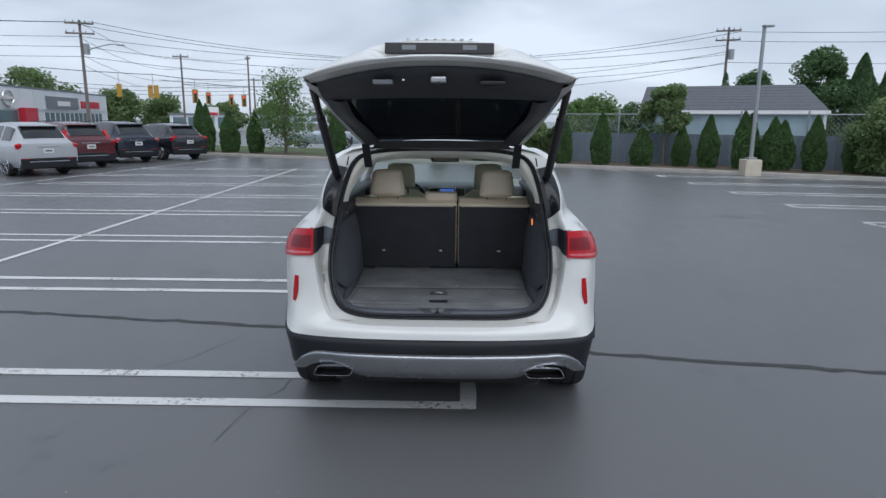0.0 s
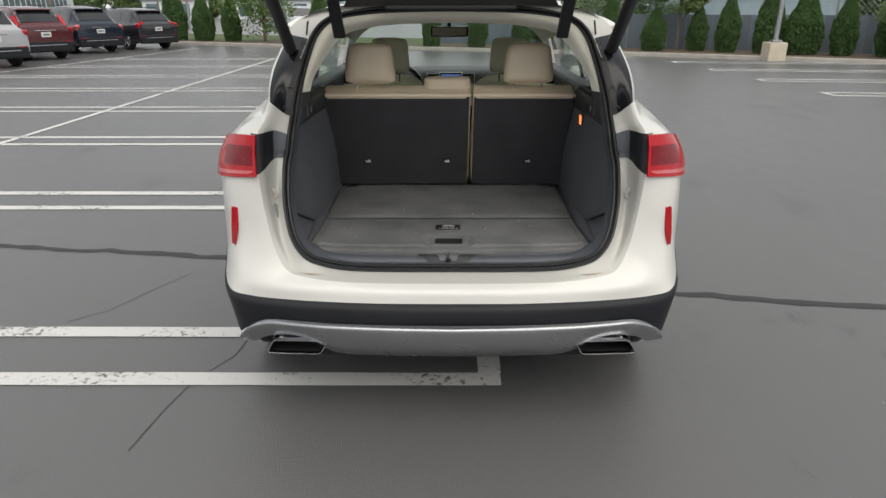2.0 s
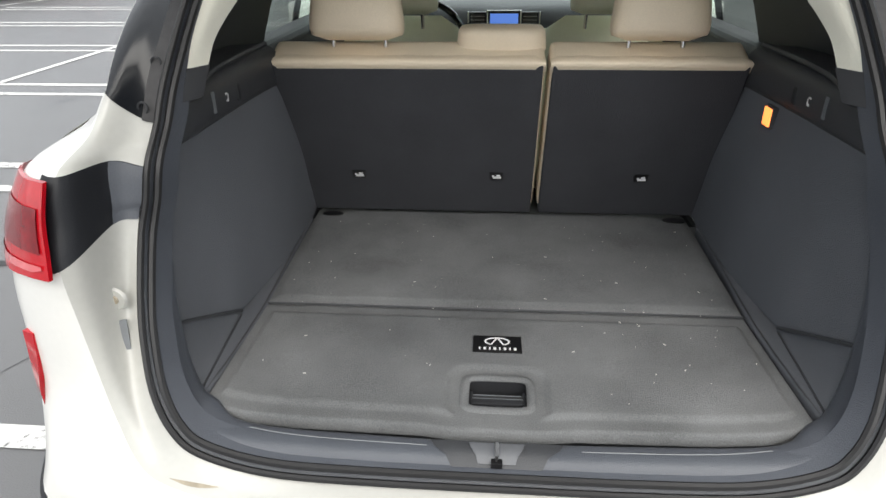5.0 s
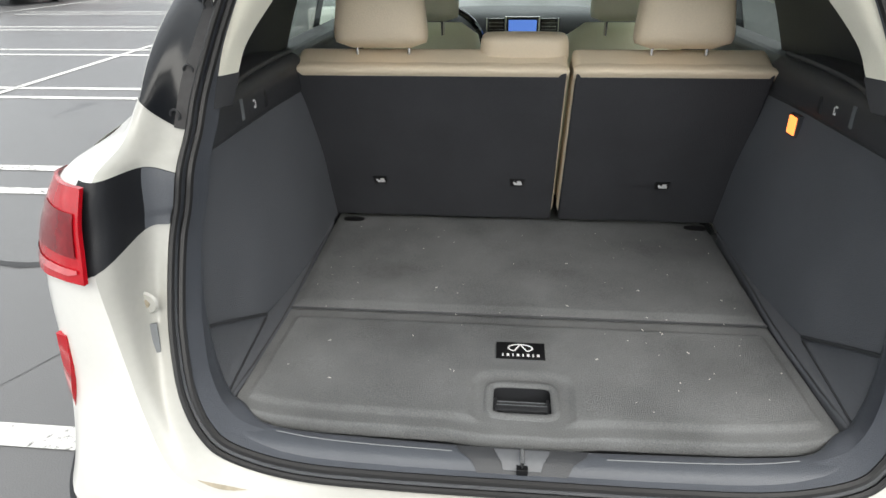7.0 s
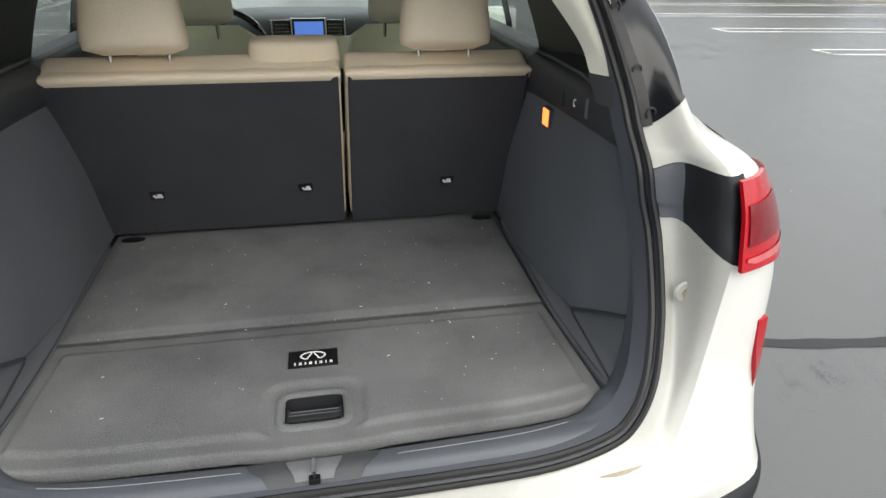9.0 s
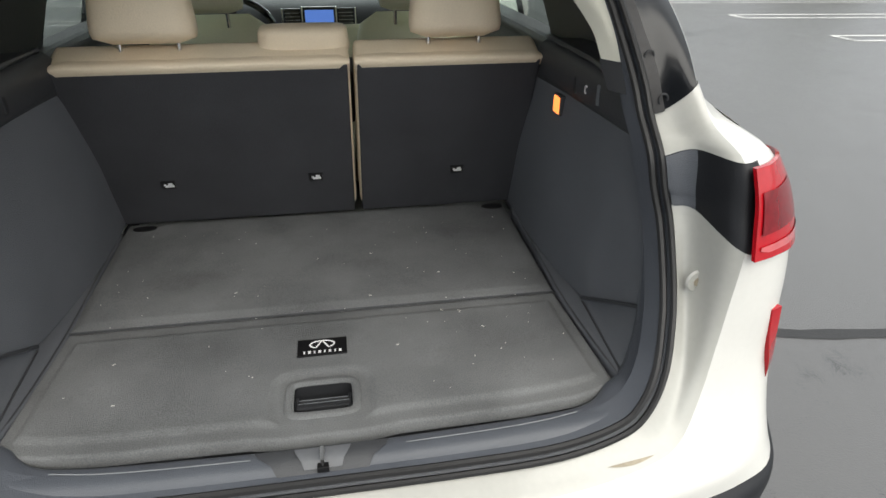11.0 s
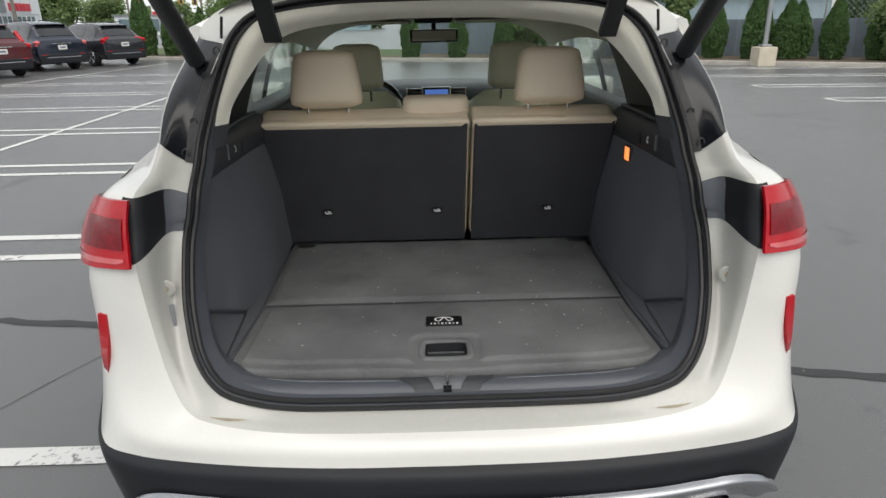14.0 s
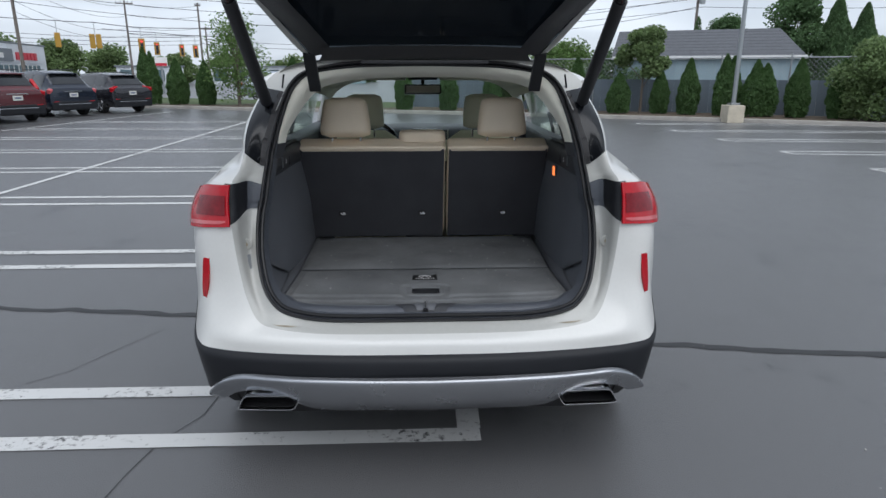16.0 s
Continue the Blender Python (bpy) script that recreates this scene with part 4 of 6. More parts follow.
two_sides("cargo_side_wall", smooth_rows(LOWER, 24, 30), TRIM, hero, "dark grey carpeted cargo side wall")
two_sides("cargo_upper_trim", smooth_rows(UPPER, 24, 24), TRIM_HARD, hero, "dark grey hard plastic side trim")
# floor strip beside the mat, and the sunken triangular pocket behind the wheel housing
STRIP = [[(.585, .150, .712), (.579, .30, .712), (.573, .50, .712), (.588, .80, .712), (.594, 1.02, .712)], [(.590, .166, .7365), (.584, .30, .7365), (.579, .50, .7365), (.592, .80, .7365), (.596, 1.02, .7365)], [(.600, .176, .738), (.609, .30, .738), (.622, .455, .738), (.604, .75, .738), (.606, 1.08, .738)]]
two_sides("floor_strip", smooth_rows(STRIP, 10, 40), TRIM, hero, "dark grey carpeted strip beside the mat")
POCKET = [[(.599, .176, .736), (.608, .30, .736), (.617, .40, .736), (.610, .52, .735)], [(.622, .192, .762), (.627, .30, .756), (.630, .40, .746), (.628, .52, .737)], [(.648, .206, .808), (.647, .30, .790), (.642, .40, .766), (.642, .52, .746)], [(.668, .215, .868), (.662, .30, .836), (.648, .40, .790), (.648, .52, .752)]]
two_sides("side_pocket", smooth_rows(POCKET, 16, 24), TRIM, hero, "sunken dark grey side pocket")
for s in (-1, 1):
    # lip of the wall; its darker trim draws the shaded line beneath
    bm = bmesh.new()
    sweep(bm, spline([(s * .656, .225, .860), (s * .647, .29, .830), (s * .635, .37, .791), (s * .620, .462, .746)], 20), [(1.0 * a, 1.4 * b) for a, b in ring(.003, 8)])
    part("pocket_rim", bm, TRIM_HARD, hero, smooth=True)
    # dark cord drawn for the shaded crease at the pocket's edge
    bm = bmesh.new()
    sweep(bm, spline([(s * .601, .180, .7385), (s * .610, .30, .7385), (s * .620, .455, .739)], 16), ring(.0026, 6))
    part("pocket_crease_shade", bm, TRIM_HARD, hero, smooth=True)
    # dark cord standing in for the shaded gap beside the mat
    bm = bmesh.new()
    sweep(bm, spline([(s * .5935, .172, .7365), (s * .585, .32, .7365), (s * .582, .515, .7365), (s * .594, .80, .7365), (s * .600, 1.04, .7365)], 30), ring(.0024, 6))
    part("mat_gap_shade", bm, TRIM_HARD, hero, smooth=True)
    bm = bmesh.new()
    sweep(bm, spline([(s * .640, .40, 1.262), (s * .632, .455, 1.262), (s * .634, .50, 1.284), (s * .648, .62, 1.288), (s * .652, .80, 1.288), (s * .648, .93, 1.288)], 30), [(1.0 * a, .8 * b) for a, b in ring(.009, 8)])
    part("shelf_ledge", bm, TRIM_HARD, hero, "raised ledge of the side shelf", smooth=True)
    # shopping hook in a recess, with a white mark
    part("hook_recess", boxes(((s * .630, .661, 1.222), (.012, .020, .040)), bevel=.005), BLACK_PLASTIC, hero, "black hook cover")
    part("hook_mark", boxes(((s * .6275, .593, 1.219), (.003, .009, .005)), ((s * .6275, .596, 1.226), (.003, .003, .012)), ((s * .6275, .588, 1.234), (.003, .010, .004))), WHITE_MARK, hero, "white hook symbol")
    for yy in (.505, .5125):
        part("trim_rib", boxes(((s * .629, yy + .012, 1.230), (.007, .0018, .045))), GREY_LABEL, hero)
    # black block painted in for the notch's shade; nothing is cut
    part("notch_shade_block", boxes(((s * .641, .425, 1.268), (.02, .05, .012)), bevel=.004), LABEL_BLACK, hero)
    # cream pillar trim inside the seal
    CREAM = [
        [(.6375, .395, 1.322), (.616, .415, 1.322), (.596, .455, 1.322)],
        [(.627, .425, 1.37), (.603, .445, 1.372), (.585, .49, 1.372)],
        [(.604, .485, 1.452), (.575, .505, 1.445), (.552, .55, 1.435)],
        [(.565, .56, 1.545), (.532, .575, 1.525), (.505, .62, 1.505)],
        [(.490, .605, 1.602), (.462, .62, 1.575), (.44, .66, 1.552)],
        [(.335, .632, 1.632), (.32, .648, 1.600), (.31, .69, 1.576)],
        [(.15, .640, 1.640), (.148, .656, 1.608), (.145, .70, 1.586)],
        [(0, .641, 1.642), (0, .657, 1.610), (0, .70, 1.588)]]
    skin("pillar_foot", [[(s * x, y + .002, z) for x, y, z in r] for r in ([(.650, .365, 1.265), (.628, .38, 1.265), (.606, .42, 1.265)], CREAM[0])], BLACK_PLASTIC, hero, "dark foot of the pillar trim", thick=.004)
    rows = smooth_rows([[(s * x, y, z) for x, y, z in r] for r in CREAM], 40, 8)
    skin("pillar_trim", rows, HEADLINER, hero, "cream pillar and header trim")
# amber cargo lamp
lampc = new("cargo_lamp")
lampc.parent = hero
part("lamp_frame", boxes(((.628, .757, 1.150), (.014, .048, .052)), bevel=.003), TRIM_HARD, lampc)
part("lamp_lens", boxes(((.620, .757, 1.150), (.005, .038, .042)), bevel=.0015), AMBER, lampc, "lit amber lamp lens")

# headliner
LINER = [[(0, y, z), (.3, y, z - .01), (.5, y, z - .04), (.60, y, z - .09), (.66, y, z - .15)] for y, z in ((.70, 1.588), (1.0, 1.63), (1.6, 1.645), (2.1, 1.61), (2.42, 1.575))]
skin("headliner", smooth_rows(LINER, 16, 14), HEADLINER, hero, "cream headliner", both=True)
for s in (-1, 1):
    part("sun_visor", boxes(((s * .33, 2.33, 1.565), (.42, .16, .018)), bevel=.006), HEADLINER, hero, "cream sun visor")
part("roof_console", boxes(((0, 2.18, 1.585), (.20, .16, .05)), bevel=.015), BLACK_PLASTIC, hero, "dark overhead console")
rvm = new("rear_view_mirror")
rvm.parent = hero
bm = bmesh.new()
box(bm, (0, 0, 0), (.25, .035, .066), m=pose(0, 2.12, 1.498, -6, 0, 4), bevel=.014, seg=3)
part("mirror_housing", bm, GLOSS_BLACK, rvm, "black mirror housing")
bm = bmesh.new()
box(bm, (0, -.0185, 0), (.225, .002, .048), m=pose(0, 2.12, 1.498, -6, 0, 4))
MIRROR = surface("mirror_silver", (.8, .8, .8), .03, metal=1.0, vary=.01, rough_vary=.01)
part("mirror_glass", bm, MIRROR, rvm, "mirror glass")
bm = bmesh.new()
rod(bm, (0, 2.13, 1.52), (0, 2.24, 1.575), .012)
part("mirror_stem", bm, BLACK_PLASTIC, rvm)

# inside of doors and interior floor
for s in (-1, 1):
    part("door_lining", boxes(((s * .80, 1.95, .93), (.06, 1.95, .55)), bevel=.02), TRIM_HARD, hero, "dark door lining")
    part("door_top_trim", boxes(((s * .79, 1.95, 1.215), (.10, 1.95, .05)), bevel=.02), TRIM_HARD, hero)
part("cabin_floor", boxes(((0, 2.05, .46), (1.5, 2.1, .06))), CARPET, hero)
part("firewall", boxes(((0, 3.05, .78), (1.6, .08, .6))), BLACK_PLASTIC, hero)


# rear seat backs
def seat_back(name, xa, xb, label):
    seat = new(name)
    seat.parent = hero
    seat["label"] = label
    lo, hi = Vector((0, 1.090, .743)), Vector((0, .885, 1.243))
    bm = bmesh.new()
    d = hi - lo
    up = d.normalized()
    fw = Vector((0, up.z, -up.y))
    def solid(bm, xa, xb, t0, t1, f0, f1, bevel):
        c = lo + up * ((t0 + t1) / 2) + fw * ((f0 + f1) / 2) + Vector(((xa + xb) / 2, 0, 0))
        rot = Matrix((Vector((1, 0, 0)), fw, up)).transposed().to_4x4()
        box(bm, (0, 0, 0), (xb - xa, f1 - f0, t1 - t0), m=Matrix.Translation(c) @ rot, bevel=bevel, seg=3)
    L = d.length
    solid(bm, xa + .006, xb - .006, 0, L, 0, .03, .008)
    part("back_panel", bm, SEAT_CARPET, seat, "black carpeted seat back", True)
    bm = bmesh.new()
    solid(bm, xa, xb, .015, L + .002, .012, .12, .02)
    part("cushion", bm, LEATHER, seat, "beige leather cushion", True)
    bm = bmesh.new()
    # soft leather roll along the top
    prof = [(.0, -.004), (-.004, .004), (-.002, .010), (.010, .016), (.06, .019), (.11, .014), (.13, -.006), (.10, -.03), (.01, -.02)]
    rows = []
    k = 28
    for i in range(k + 1):
        f = i / k
        x = xa + (xb - xa) * f
        e = min(f, 1 - f) * (xb - xa)
        q = 1 - max(0, 1 - e / .012) ** 2 * .4
        wv = .0007 * math.sin(x * 41) + .0004 * math.sin(x * 97 + 1)
        rows.append([(x, hi.y + a + (1 - q) * .02, hi.z + (b if b < 0 else b * q) + (wv if b > 0 else 0)) for a, b in prof])
    g = sheet(bm, rows, close=True)
    for e in (g[0], g[-1]):
        bm.faces.new(e)
    bmesh.ops.recalc_face_normals(bm, faces=bm.faces[:])
    part("top_roll", bm, LEATHER, seat, "beige leather top roll", True, 60)
    return seat


seat_back("rear_seat_back", -.632, .101, "wide rear seat back, black behind and beige on top")
seat_back("rear_seat_back", .113, .618, "narrow rear seat back, black behind and beige on top")


def rounded_block(bm, c, s, top=.8, power=4.0, m=None, nz=14, na=28, bulge=.0):
    """A soft cushion: superellipse sections, narrower to the top."""
    rows = []
    for i in range(nz + 1):
        v = i / nz
        k = (1 - abs(2 * v - 1) ** 5) ** .34
        k = max(k, .02)
        w = 1 + (top - 1) * v
        rows.append([])
        for j in range(na):
            a = 2 * math.pi * j / na
            r = (abs(math.cos(a)) ** power + abs(math.sin(a)) ** power) ** (-1 / power)
            x = s[0] / 2 * r * math.cos(a) * w * (.66 + .34 * k)
            y = s[1] / 2 * r * math.sin(a) * k
            if k < .03:
                x *= .9
            rows[-1].append((c[0] + x, c[1] + y + bulge * math.sin(math.pi * v), c[2] + (v - .5) * s[2]))
    vs = sheet(bm, rows, close=True)
    bm.faces.new(vs[0][::-1])
    bm.faces.new(vs[-1])
    bmesh.ops.recalc_face_normals(bm, faces=bm.faces[:])
    if m is not None:
        bmesh.ops.transform(bm, matrix=m, verts=[v for r in vs for v in r])


def headrest(x, y, z, w, h, material, name="headrest", label="beige leather headrest", tilt=-8, d=.115, posts=True):
    hr = new(name)
    hr.parent = hero
    bm = bmesh.new()
    rounded_block(bm, (0, 0, 0), (w, d, h), top=.80, power=3.2, m=pose(x, y, z, tilt, 0, 0))
    part("pad", bm, material, hr, label, True, 60)
    if posts:
        for s in (-1, 1):
            bm = bmesh.new()
            rod(bm, (x + s * w * .27, y + .01, z - h / 2 - .06), (x + s * w * .27, y + .005, z - h / 2 + .03), .006)
            part("post", bm, CHROME, hr, "chrome post", True)
            bm = bmesh.new()
            rod(bm, (x + s * w * .27, y + .01, z - h / 2 - .045), (x + s * w * .27, y + .009, z - h / 2 - .030), .011)
            part("post_guide", bm, BLACK_PLASTIC, hr)


headrest(-.395, .955, 1.392, .262, .195, LEATHER)
headrest(.386, .955, 1.392, .258, .195, LEATHER)
bm = bmesh.new()
rounded_block(bm, (0, 0, 0), (.245, .13, .075), top=.94, m=pose(-.014, 1.01, 1.290, 0, 0, 0))
part("centre_headrest", bm, LEATHER, hero, "low beige leather centre headrest", True, 60)
# child anchor tags
for x in (-.437, -.017, .412):
    tag = new("anchor_tag")
    tag.parent = hero
    c = Vector((x, 1.0315, .889))
    rot = pose(0, 0, 0, 22.3, 0, 0)
    def on_back(bm, dx, dz, dy, sx, sy, sz):
        box(bm, (0, 0, 0), (sx, sy, sz), m=Matrix.Translation(c + Vector((dx, 0, 0))) @ rot @ Matrix.Translation((0, dy, dz)))
    bm = bmesh.new()
    on_back(bm, 0, 0, -.002, .040, .003, .028)
    part("tag_plate", bm, LABEL_BLACK, tag, "small black anchor tag")
    bm = bmesh.new()
    on_back(bm, .003, -.004, -.0045, .024, .002, .007)
    on_back(bm, .006, .003, -.0045, .012, .002, .008)
    on_back(bm, -.009, .001, -.0045, .006, .002, .006)
    part("tag_symbol", bm, WHITE_MARK, tag, "white anchor symbol")
bm = bmesh.new()
box(bm, (0, 0, 0), (.036, .006, .005), m=pose(-.437, 1.043, .869, 22, 0, 0))
part("anchor_slot", bm, LABEL_BLACK, hero)


# front seats
def front_seat(x):
    fs = new("front_seat")
    fs.parent = hero
    bm = bmesh.new()
    rounded_block(bm, (0, 0, 0), (.50, .16, .66), top=.80, m=pose(x, 1.80, .93, -14, 0, 0), power=3.2)
    part("backrest", bm, LEATHER_FRONT, fs, "ivory leather backrest", True, 60)
    bm = bmesh.new()
    box(bm, (x, 2.12, .60), (.50, .55, .16), bevel=.06, seg=4)
    part("seat_cushion", bm, LEATHER_FRONT, fs, "ivory leather cushion", True)
    bm = bmesh.new()
    rounded_block(bm, (0, 0, 0), (.25, .12, .21), top=.86, m=pose(x, 1.74, 1.375, -8, 0, 0))
    part("headrest", bm, LEATHER_FRONT, fs, "ivory leather headrest", True, 60)
    for s in (-1, 1):
        bm = bmesh.new()
        rod(bm, (x + s * .06, 1.735, 1.22), (x + s * .06, 1.738, 1.29), .007)
        part("post", bm, CHROME, fs, "chrome post")


front_seat(-.365)
front_seat(.365)

# dashboard
DASH = [[(0, 2.46, .90), (0, 2.47, 1.09), (0, 2.50, 1.165), (0, 2.56, 1.205), (0, 2.75, 1.213), (0, 3.02, 1.205)],
        [(.35, 2.44, .90), (.35, 2.45, 1.10), (.35, 2.49, 1.175), (.35, 2.56, 1.212), (.35, 2.75, 1.216), (.35, 3.0, 1.20)],
        [(.78, 2.46, .90), (.78, 2.47, 1.08), (.78, 2.50, 1.16), (.78, 2.58, 1.195), (.78, 2.75, 1.19), (.78, 2.95, 1.15)]]
skin("dashboard", smooth_rows(DASH, 14, 18), TRIM_HARD, hero, "dark soft dashboard", both=True)
part("dash_band", boxes(((.46, 2.445, 1.05), (.68, .04, .155)), ((-.46, 2.445, 1.05), (.68, .04, .155)), bevel=.015), LEATHER_FRONT, hero, "ivory dashboard band")
scr = new("dash_screen")
scr.parent = hero
part("bezel", boxes(((.014, 2.462, 1.155), (.16, .03, .105)), bevel=.006), GLOSS_BLACK, scr, "gloss black bezel")
part("display", boxes(((.014, 2.445, 1.158), (.135, .003, .072))), SCREEN, scr, "lit blue map display")
for s in (-1, 1):
    for dx, hh in ((.080, .115), (.172, .10)):
        part("screen_trim", boxes(((s * dx + .013, 2.447, 1.153), (.008, .02, hh)), bevel=.003), CHROME, scr, "bright metal trim")
    vent = new("air_vent")
    vent.parent = hero
    part("vent_frame", boxes(((s * .126 + .013, 2.462, 1.158), (.078, .02, .085)), bevel=.006), GLOSS_BLACK, vent)
    for i in range(4):
        part("vent_slat", boxes(((s * .126 + .013, 2.449, 1.133 + i * .016), (.070, .006, .003))), SILVER, vent)
part("centre_console", boxes(((0, 2.1, .68), (.24, .8, .36)), bevel=.03), TRIM_HARD, hero)
sw = new("steering_wheel")
sw.parent = hero
bm = bmesh.new()
m = pose(-.365, 2.30, 1.095, -68, 0, 0)
sweep(bm, [m @ Vector((.192 * math.cos(a), .192 * math.sin(a), 0)) for a in [2 * math.pi * i / 36 for i in range(36)]], ring(.015, 8), closed=True)
part("wheel_ring", bm, GLOSS_BLACK, sw, "black leather steering wheel rim", True)
bm = bmesh.new()
box(bm, (0, 0, .0), (.14, .12, .05), m=m, bevel=.02)
box(bm, (0, 0, 0), (.36, .03, .02), m=m, bevel=.006)
box(bm, (0, -.09, 0), (.05, .17, .02), m=m, bevel=.006)
part("wheel_hub", bm, BLACK_PLASTIC, sw, "black steering wheel hub")
bm = bmesh.new()
rod(bm, (-.365, 2.32, 1.085), (-.365, 2.5, 1.01), .035)
part("steering_column", bm, BLACK_PLASTIC, sw)

# raised tailgate
gate = new("tailgate")
gate.parent = hero
gate["label"] = "raised white tailgate with dark inner lining"


def gate_row(y, z, hw, drop, back, n=15, x0=0.0):
    out = []
    for i in range(n):
        f = x0 + (1 - x0) * i / (n - 1)
        out.append((f * hw, y + back * f ** 2.2, z - drop * f ** 2.2))
    return out


OUTER = [gate_row(.52, 1.712, .50, .035, .00), gate_row(.40, 1.80, .54, .05, .01), gate_row(.10, 1.99, .62, .08, .03), gate_row(-.10, 2.115, .67, .115, .06), gate_row(-.21, 2.205, .70, .167, .10), gate_row(-.28, 2.226, .71, .178, .13)]
LOWERSKIN = []
for y, z, dip, hw, drop, back in ((-.28, 2.226, 0, .71, .178, .13), (-.290, 2.222, .035, .71, .176, .13), (-.296, 2.218, .066, .71, .174, .135), (-.345, 2.205, .074, .71, .160, .15), (-.395, 2.190, .060, .71, .145, .165), (-.43, 2.178, .044, .705, .132, .18), (-.475, 2.162, .027, .695, .116, .195), (-.505, 2.145, .013, .69, .102, .205), (-.518, 2.128, .004, .68, .09, .21), (-.498, 2.106, 0, .665, .078, .205)):
    LOWERSKIN.append([(px, py, pz - dip * (1 - min(1, max(0, (px - .27) / .08)))) for px, py, pz in gate_row(y, z, hw, drop, back)])
skin("gate_skin", smooth_rows(LOWERSKIN, 40, 36), PEARL, gate, "pearl white lower tailgate skin", both=True)
full = smooth_rows(OUTER, 28, 30)
skin("gate_glass_outer", full[:15], TAILGATE_GLASS, gate, "dark tinted rear window and spoiler", both=True)
skin("gate_skin", full[14:], PEARL, gate, "pearl white tailgate skin", both=True)
# white rim along the sides, seen from below
SIDE = [[(.50, .52, 1.675), (.486, .50, 1.664), (.464, .47, 1.664)], [(.545, .36, 1.755), (.532, .36, 1.727), (.500, .36, 1.722)], [(.625, .12, 1.915), (.610, .11, 1.860), (.574, .11, 1.846)], [(.675, -.08, 2.01), (.655, -.08, 1.955), (.608, -.08, 1.920)], [(.70, -.18, 2.045), (.68, -.19, 1.995), (.620, -.18, 1.962)], [(.685, -.285, 2.035), (.665, -.27, 2.015), (.620, -.25, 1.992)]]
two_sides("gate_rim", smooth_rows(SIDE, 24, 8), SHADED_WHITE, gate, "white painted tailgate rim")
skin("gate_rim", [gate_row(-.498, 2.106, .665, .078, .205, 30), gate_row(-.455, 2.085, .60, .07, .195, 30)], SHADED_WHITE, gate, "white painted tailgate rim", both=True)
# inner lining with the window opening
INNER_LOW = [gate_row(-.458, 2.082, .625, .074, .20), gate_row(-.42, 2.045, .628, .050, .19), gate_row(-.30, 1.985, .622, .024, .13), gate_row(-.20, 1.945, .608, .012, .07)]
skin("gate_lining", smooth_rows(INNER_LOW, 16, 30), TRIM_HARD, gate, "dark plastic tailgate lining", both=True)
SIDE_IN = [[(.610, -.14, 1.940), (.53, -.15, 1.923), (.49, -.15, 1.93)], [(.588, .05, 1.862), (.515, .03, 1.845), (.475, .02, 1.85)], [(.534, .24, 1.786), (.465, .24, 1.772), (.43, .22, 1.78)], [(.460, .45, 1.672), (.40, .42, 1.682), (.37, .40, 1.69)]]
two_sides("gate_lining", smooth_rows(SIDE_IN, 14, 8), TRIM_HARD, gate, "dark plastic tailgate lining")
skin("gate_lining", [gate_row(.47, 1.662, .44, .008, 0, 20), gate_row(.42, 1.685, .42, .01, 0, 20), gate_row(.36, 1.712, .42, .01, 0, 20)], TRIM_HARD, gate, "dark plastic tailgate lining", both=True)
GPANE = [gate_row(-.21, 1.962, .565, .006, .05), gate_row(.0, 1.884, .575, .008, .03), gate_row(.20, 1.803, .55, .004, .01), gate_row(.40, 1.716, .475, .006, 0)]
skin("gate_window", smooth_rows(GPANE, 14, 16), TAILGATE_GLASS, gate, "dark tinted rear window", both=True)
latch = new("gate_latch")
latch.parent = gate
part("latch_plate", boxes(((0, -.425, 2.022), (.075, .05, .03)), bevel=.008), STEEL, latch, "bare steel latch")
part("latch_slot", boxes(((0, -.43, 2.006), (.022, .05, .01)), bevel=.002), LABEL_BLACK, latch)
part("gate_lamp", boxes(((-.27, -.385, 2.012), (.095, .085, .022)), bevel=.004), GREY_LABEL, gate, "grey lamp in the lining")
part("pull_cup", boxes(((.26, -.388, 2.010), (.12, .07, .018)), bevel=.004), LABEL_BLACK, gate, "black pull cup")
part("switch", boxes(((-.17, -.42, 2.022), (.012, .01, .008))), WHITE_MARK, gate)
# handle strip, plate and badges on the outside
strip = new("handle_strip")
strip.parent = gate
bm = bmesh.new()
box(bm, (0, 0, 0), (.54, .054, .02), m=pose(0, -.298, 2.180, 80, 0, 0), bevel=.004)
part("strip_body", bm, LABEL_BLACK, strip, "gloss black handle strip")
for s in (-1, 1):
    bm = bmesh.new()
    box(bm, (0, 0, 0), (.07, .024, .006), m=pose(s * .15, -.308, 2.184, 80, 0, 0), bevel=.002)
    part("plate_lamp", bm, GREY_LABEL, strip, "clear plate lamp")
plate = new("number_plate")
plate.parent = gate
GOLD = surface("gold_mark", (.62, .40, .03), .5, vary=.06)
bm = bmesh.new()
box(bm, (0, 0, 0), (.32, .10, .008), m=pose(0, -.356, 2.136, 0, 0, 0), bevel=.003)
part("plate_frame", bm, GLOSS_BLACK, plate, "black plate frame")
bm = bmesh.new()
box(bm, (0, 0, 0), (.29, .08, .004), m=pose(0, -.356, 2.140, 0, 0, 0))
part("plate_card", bm, WHITE_MARK, plate, "white dealer card")
bm = bmesh.new()
box(bm, (0, 0, 0), (.20, .022, .003), m=pose(0, -.342, 2.142, 0, 0, 0))
box(bm, (0, 0, 0), (.09, .034, .003), m=pose(0, -.342, 2.142, 0, 0, 0))
part("plate_emblem", bm, GOLD, plate, "plain gold emblem")
bm = bmesh.new()
box(bm, (0, 0, 0), (.14, .014, .003), m=pose(0, -.376, 2.142, 0, 0, 0))
part("plate_text_bar", bm, LABEL_BLACK, plate, "dark lettering bar")
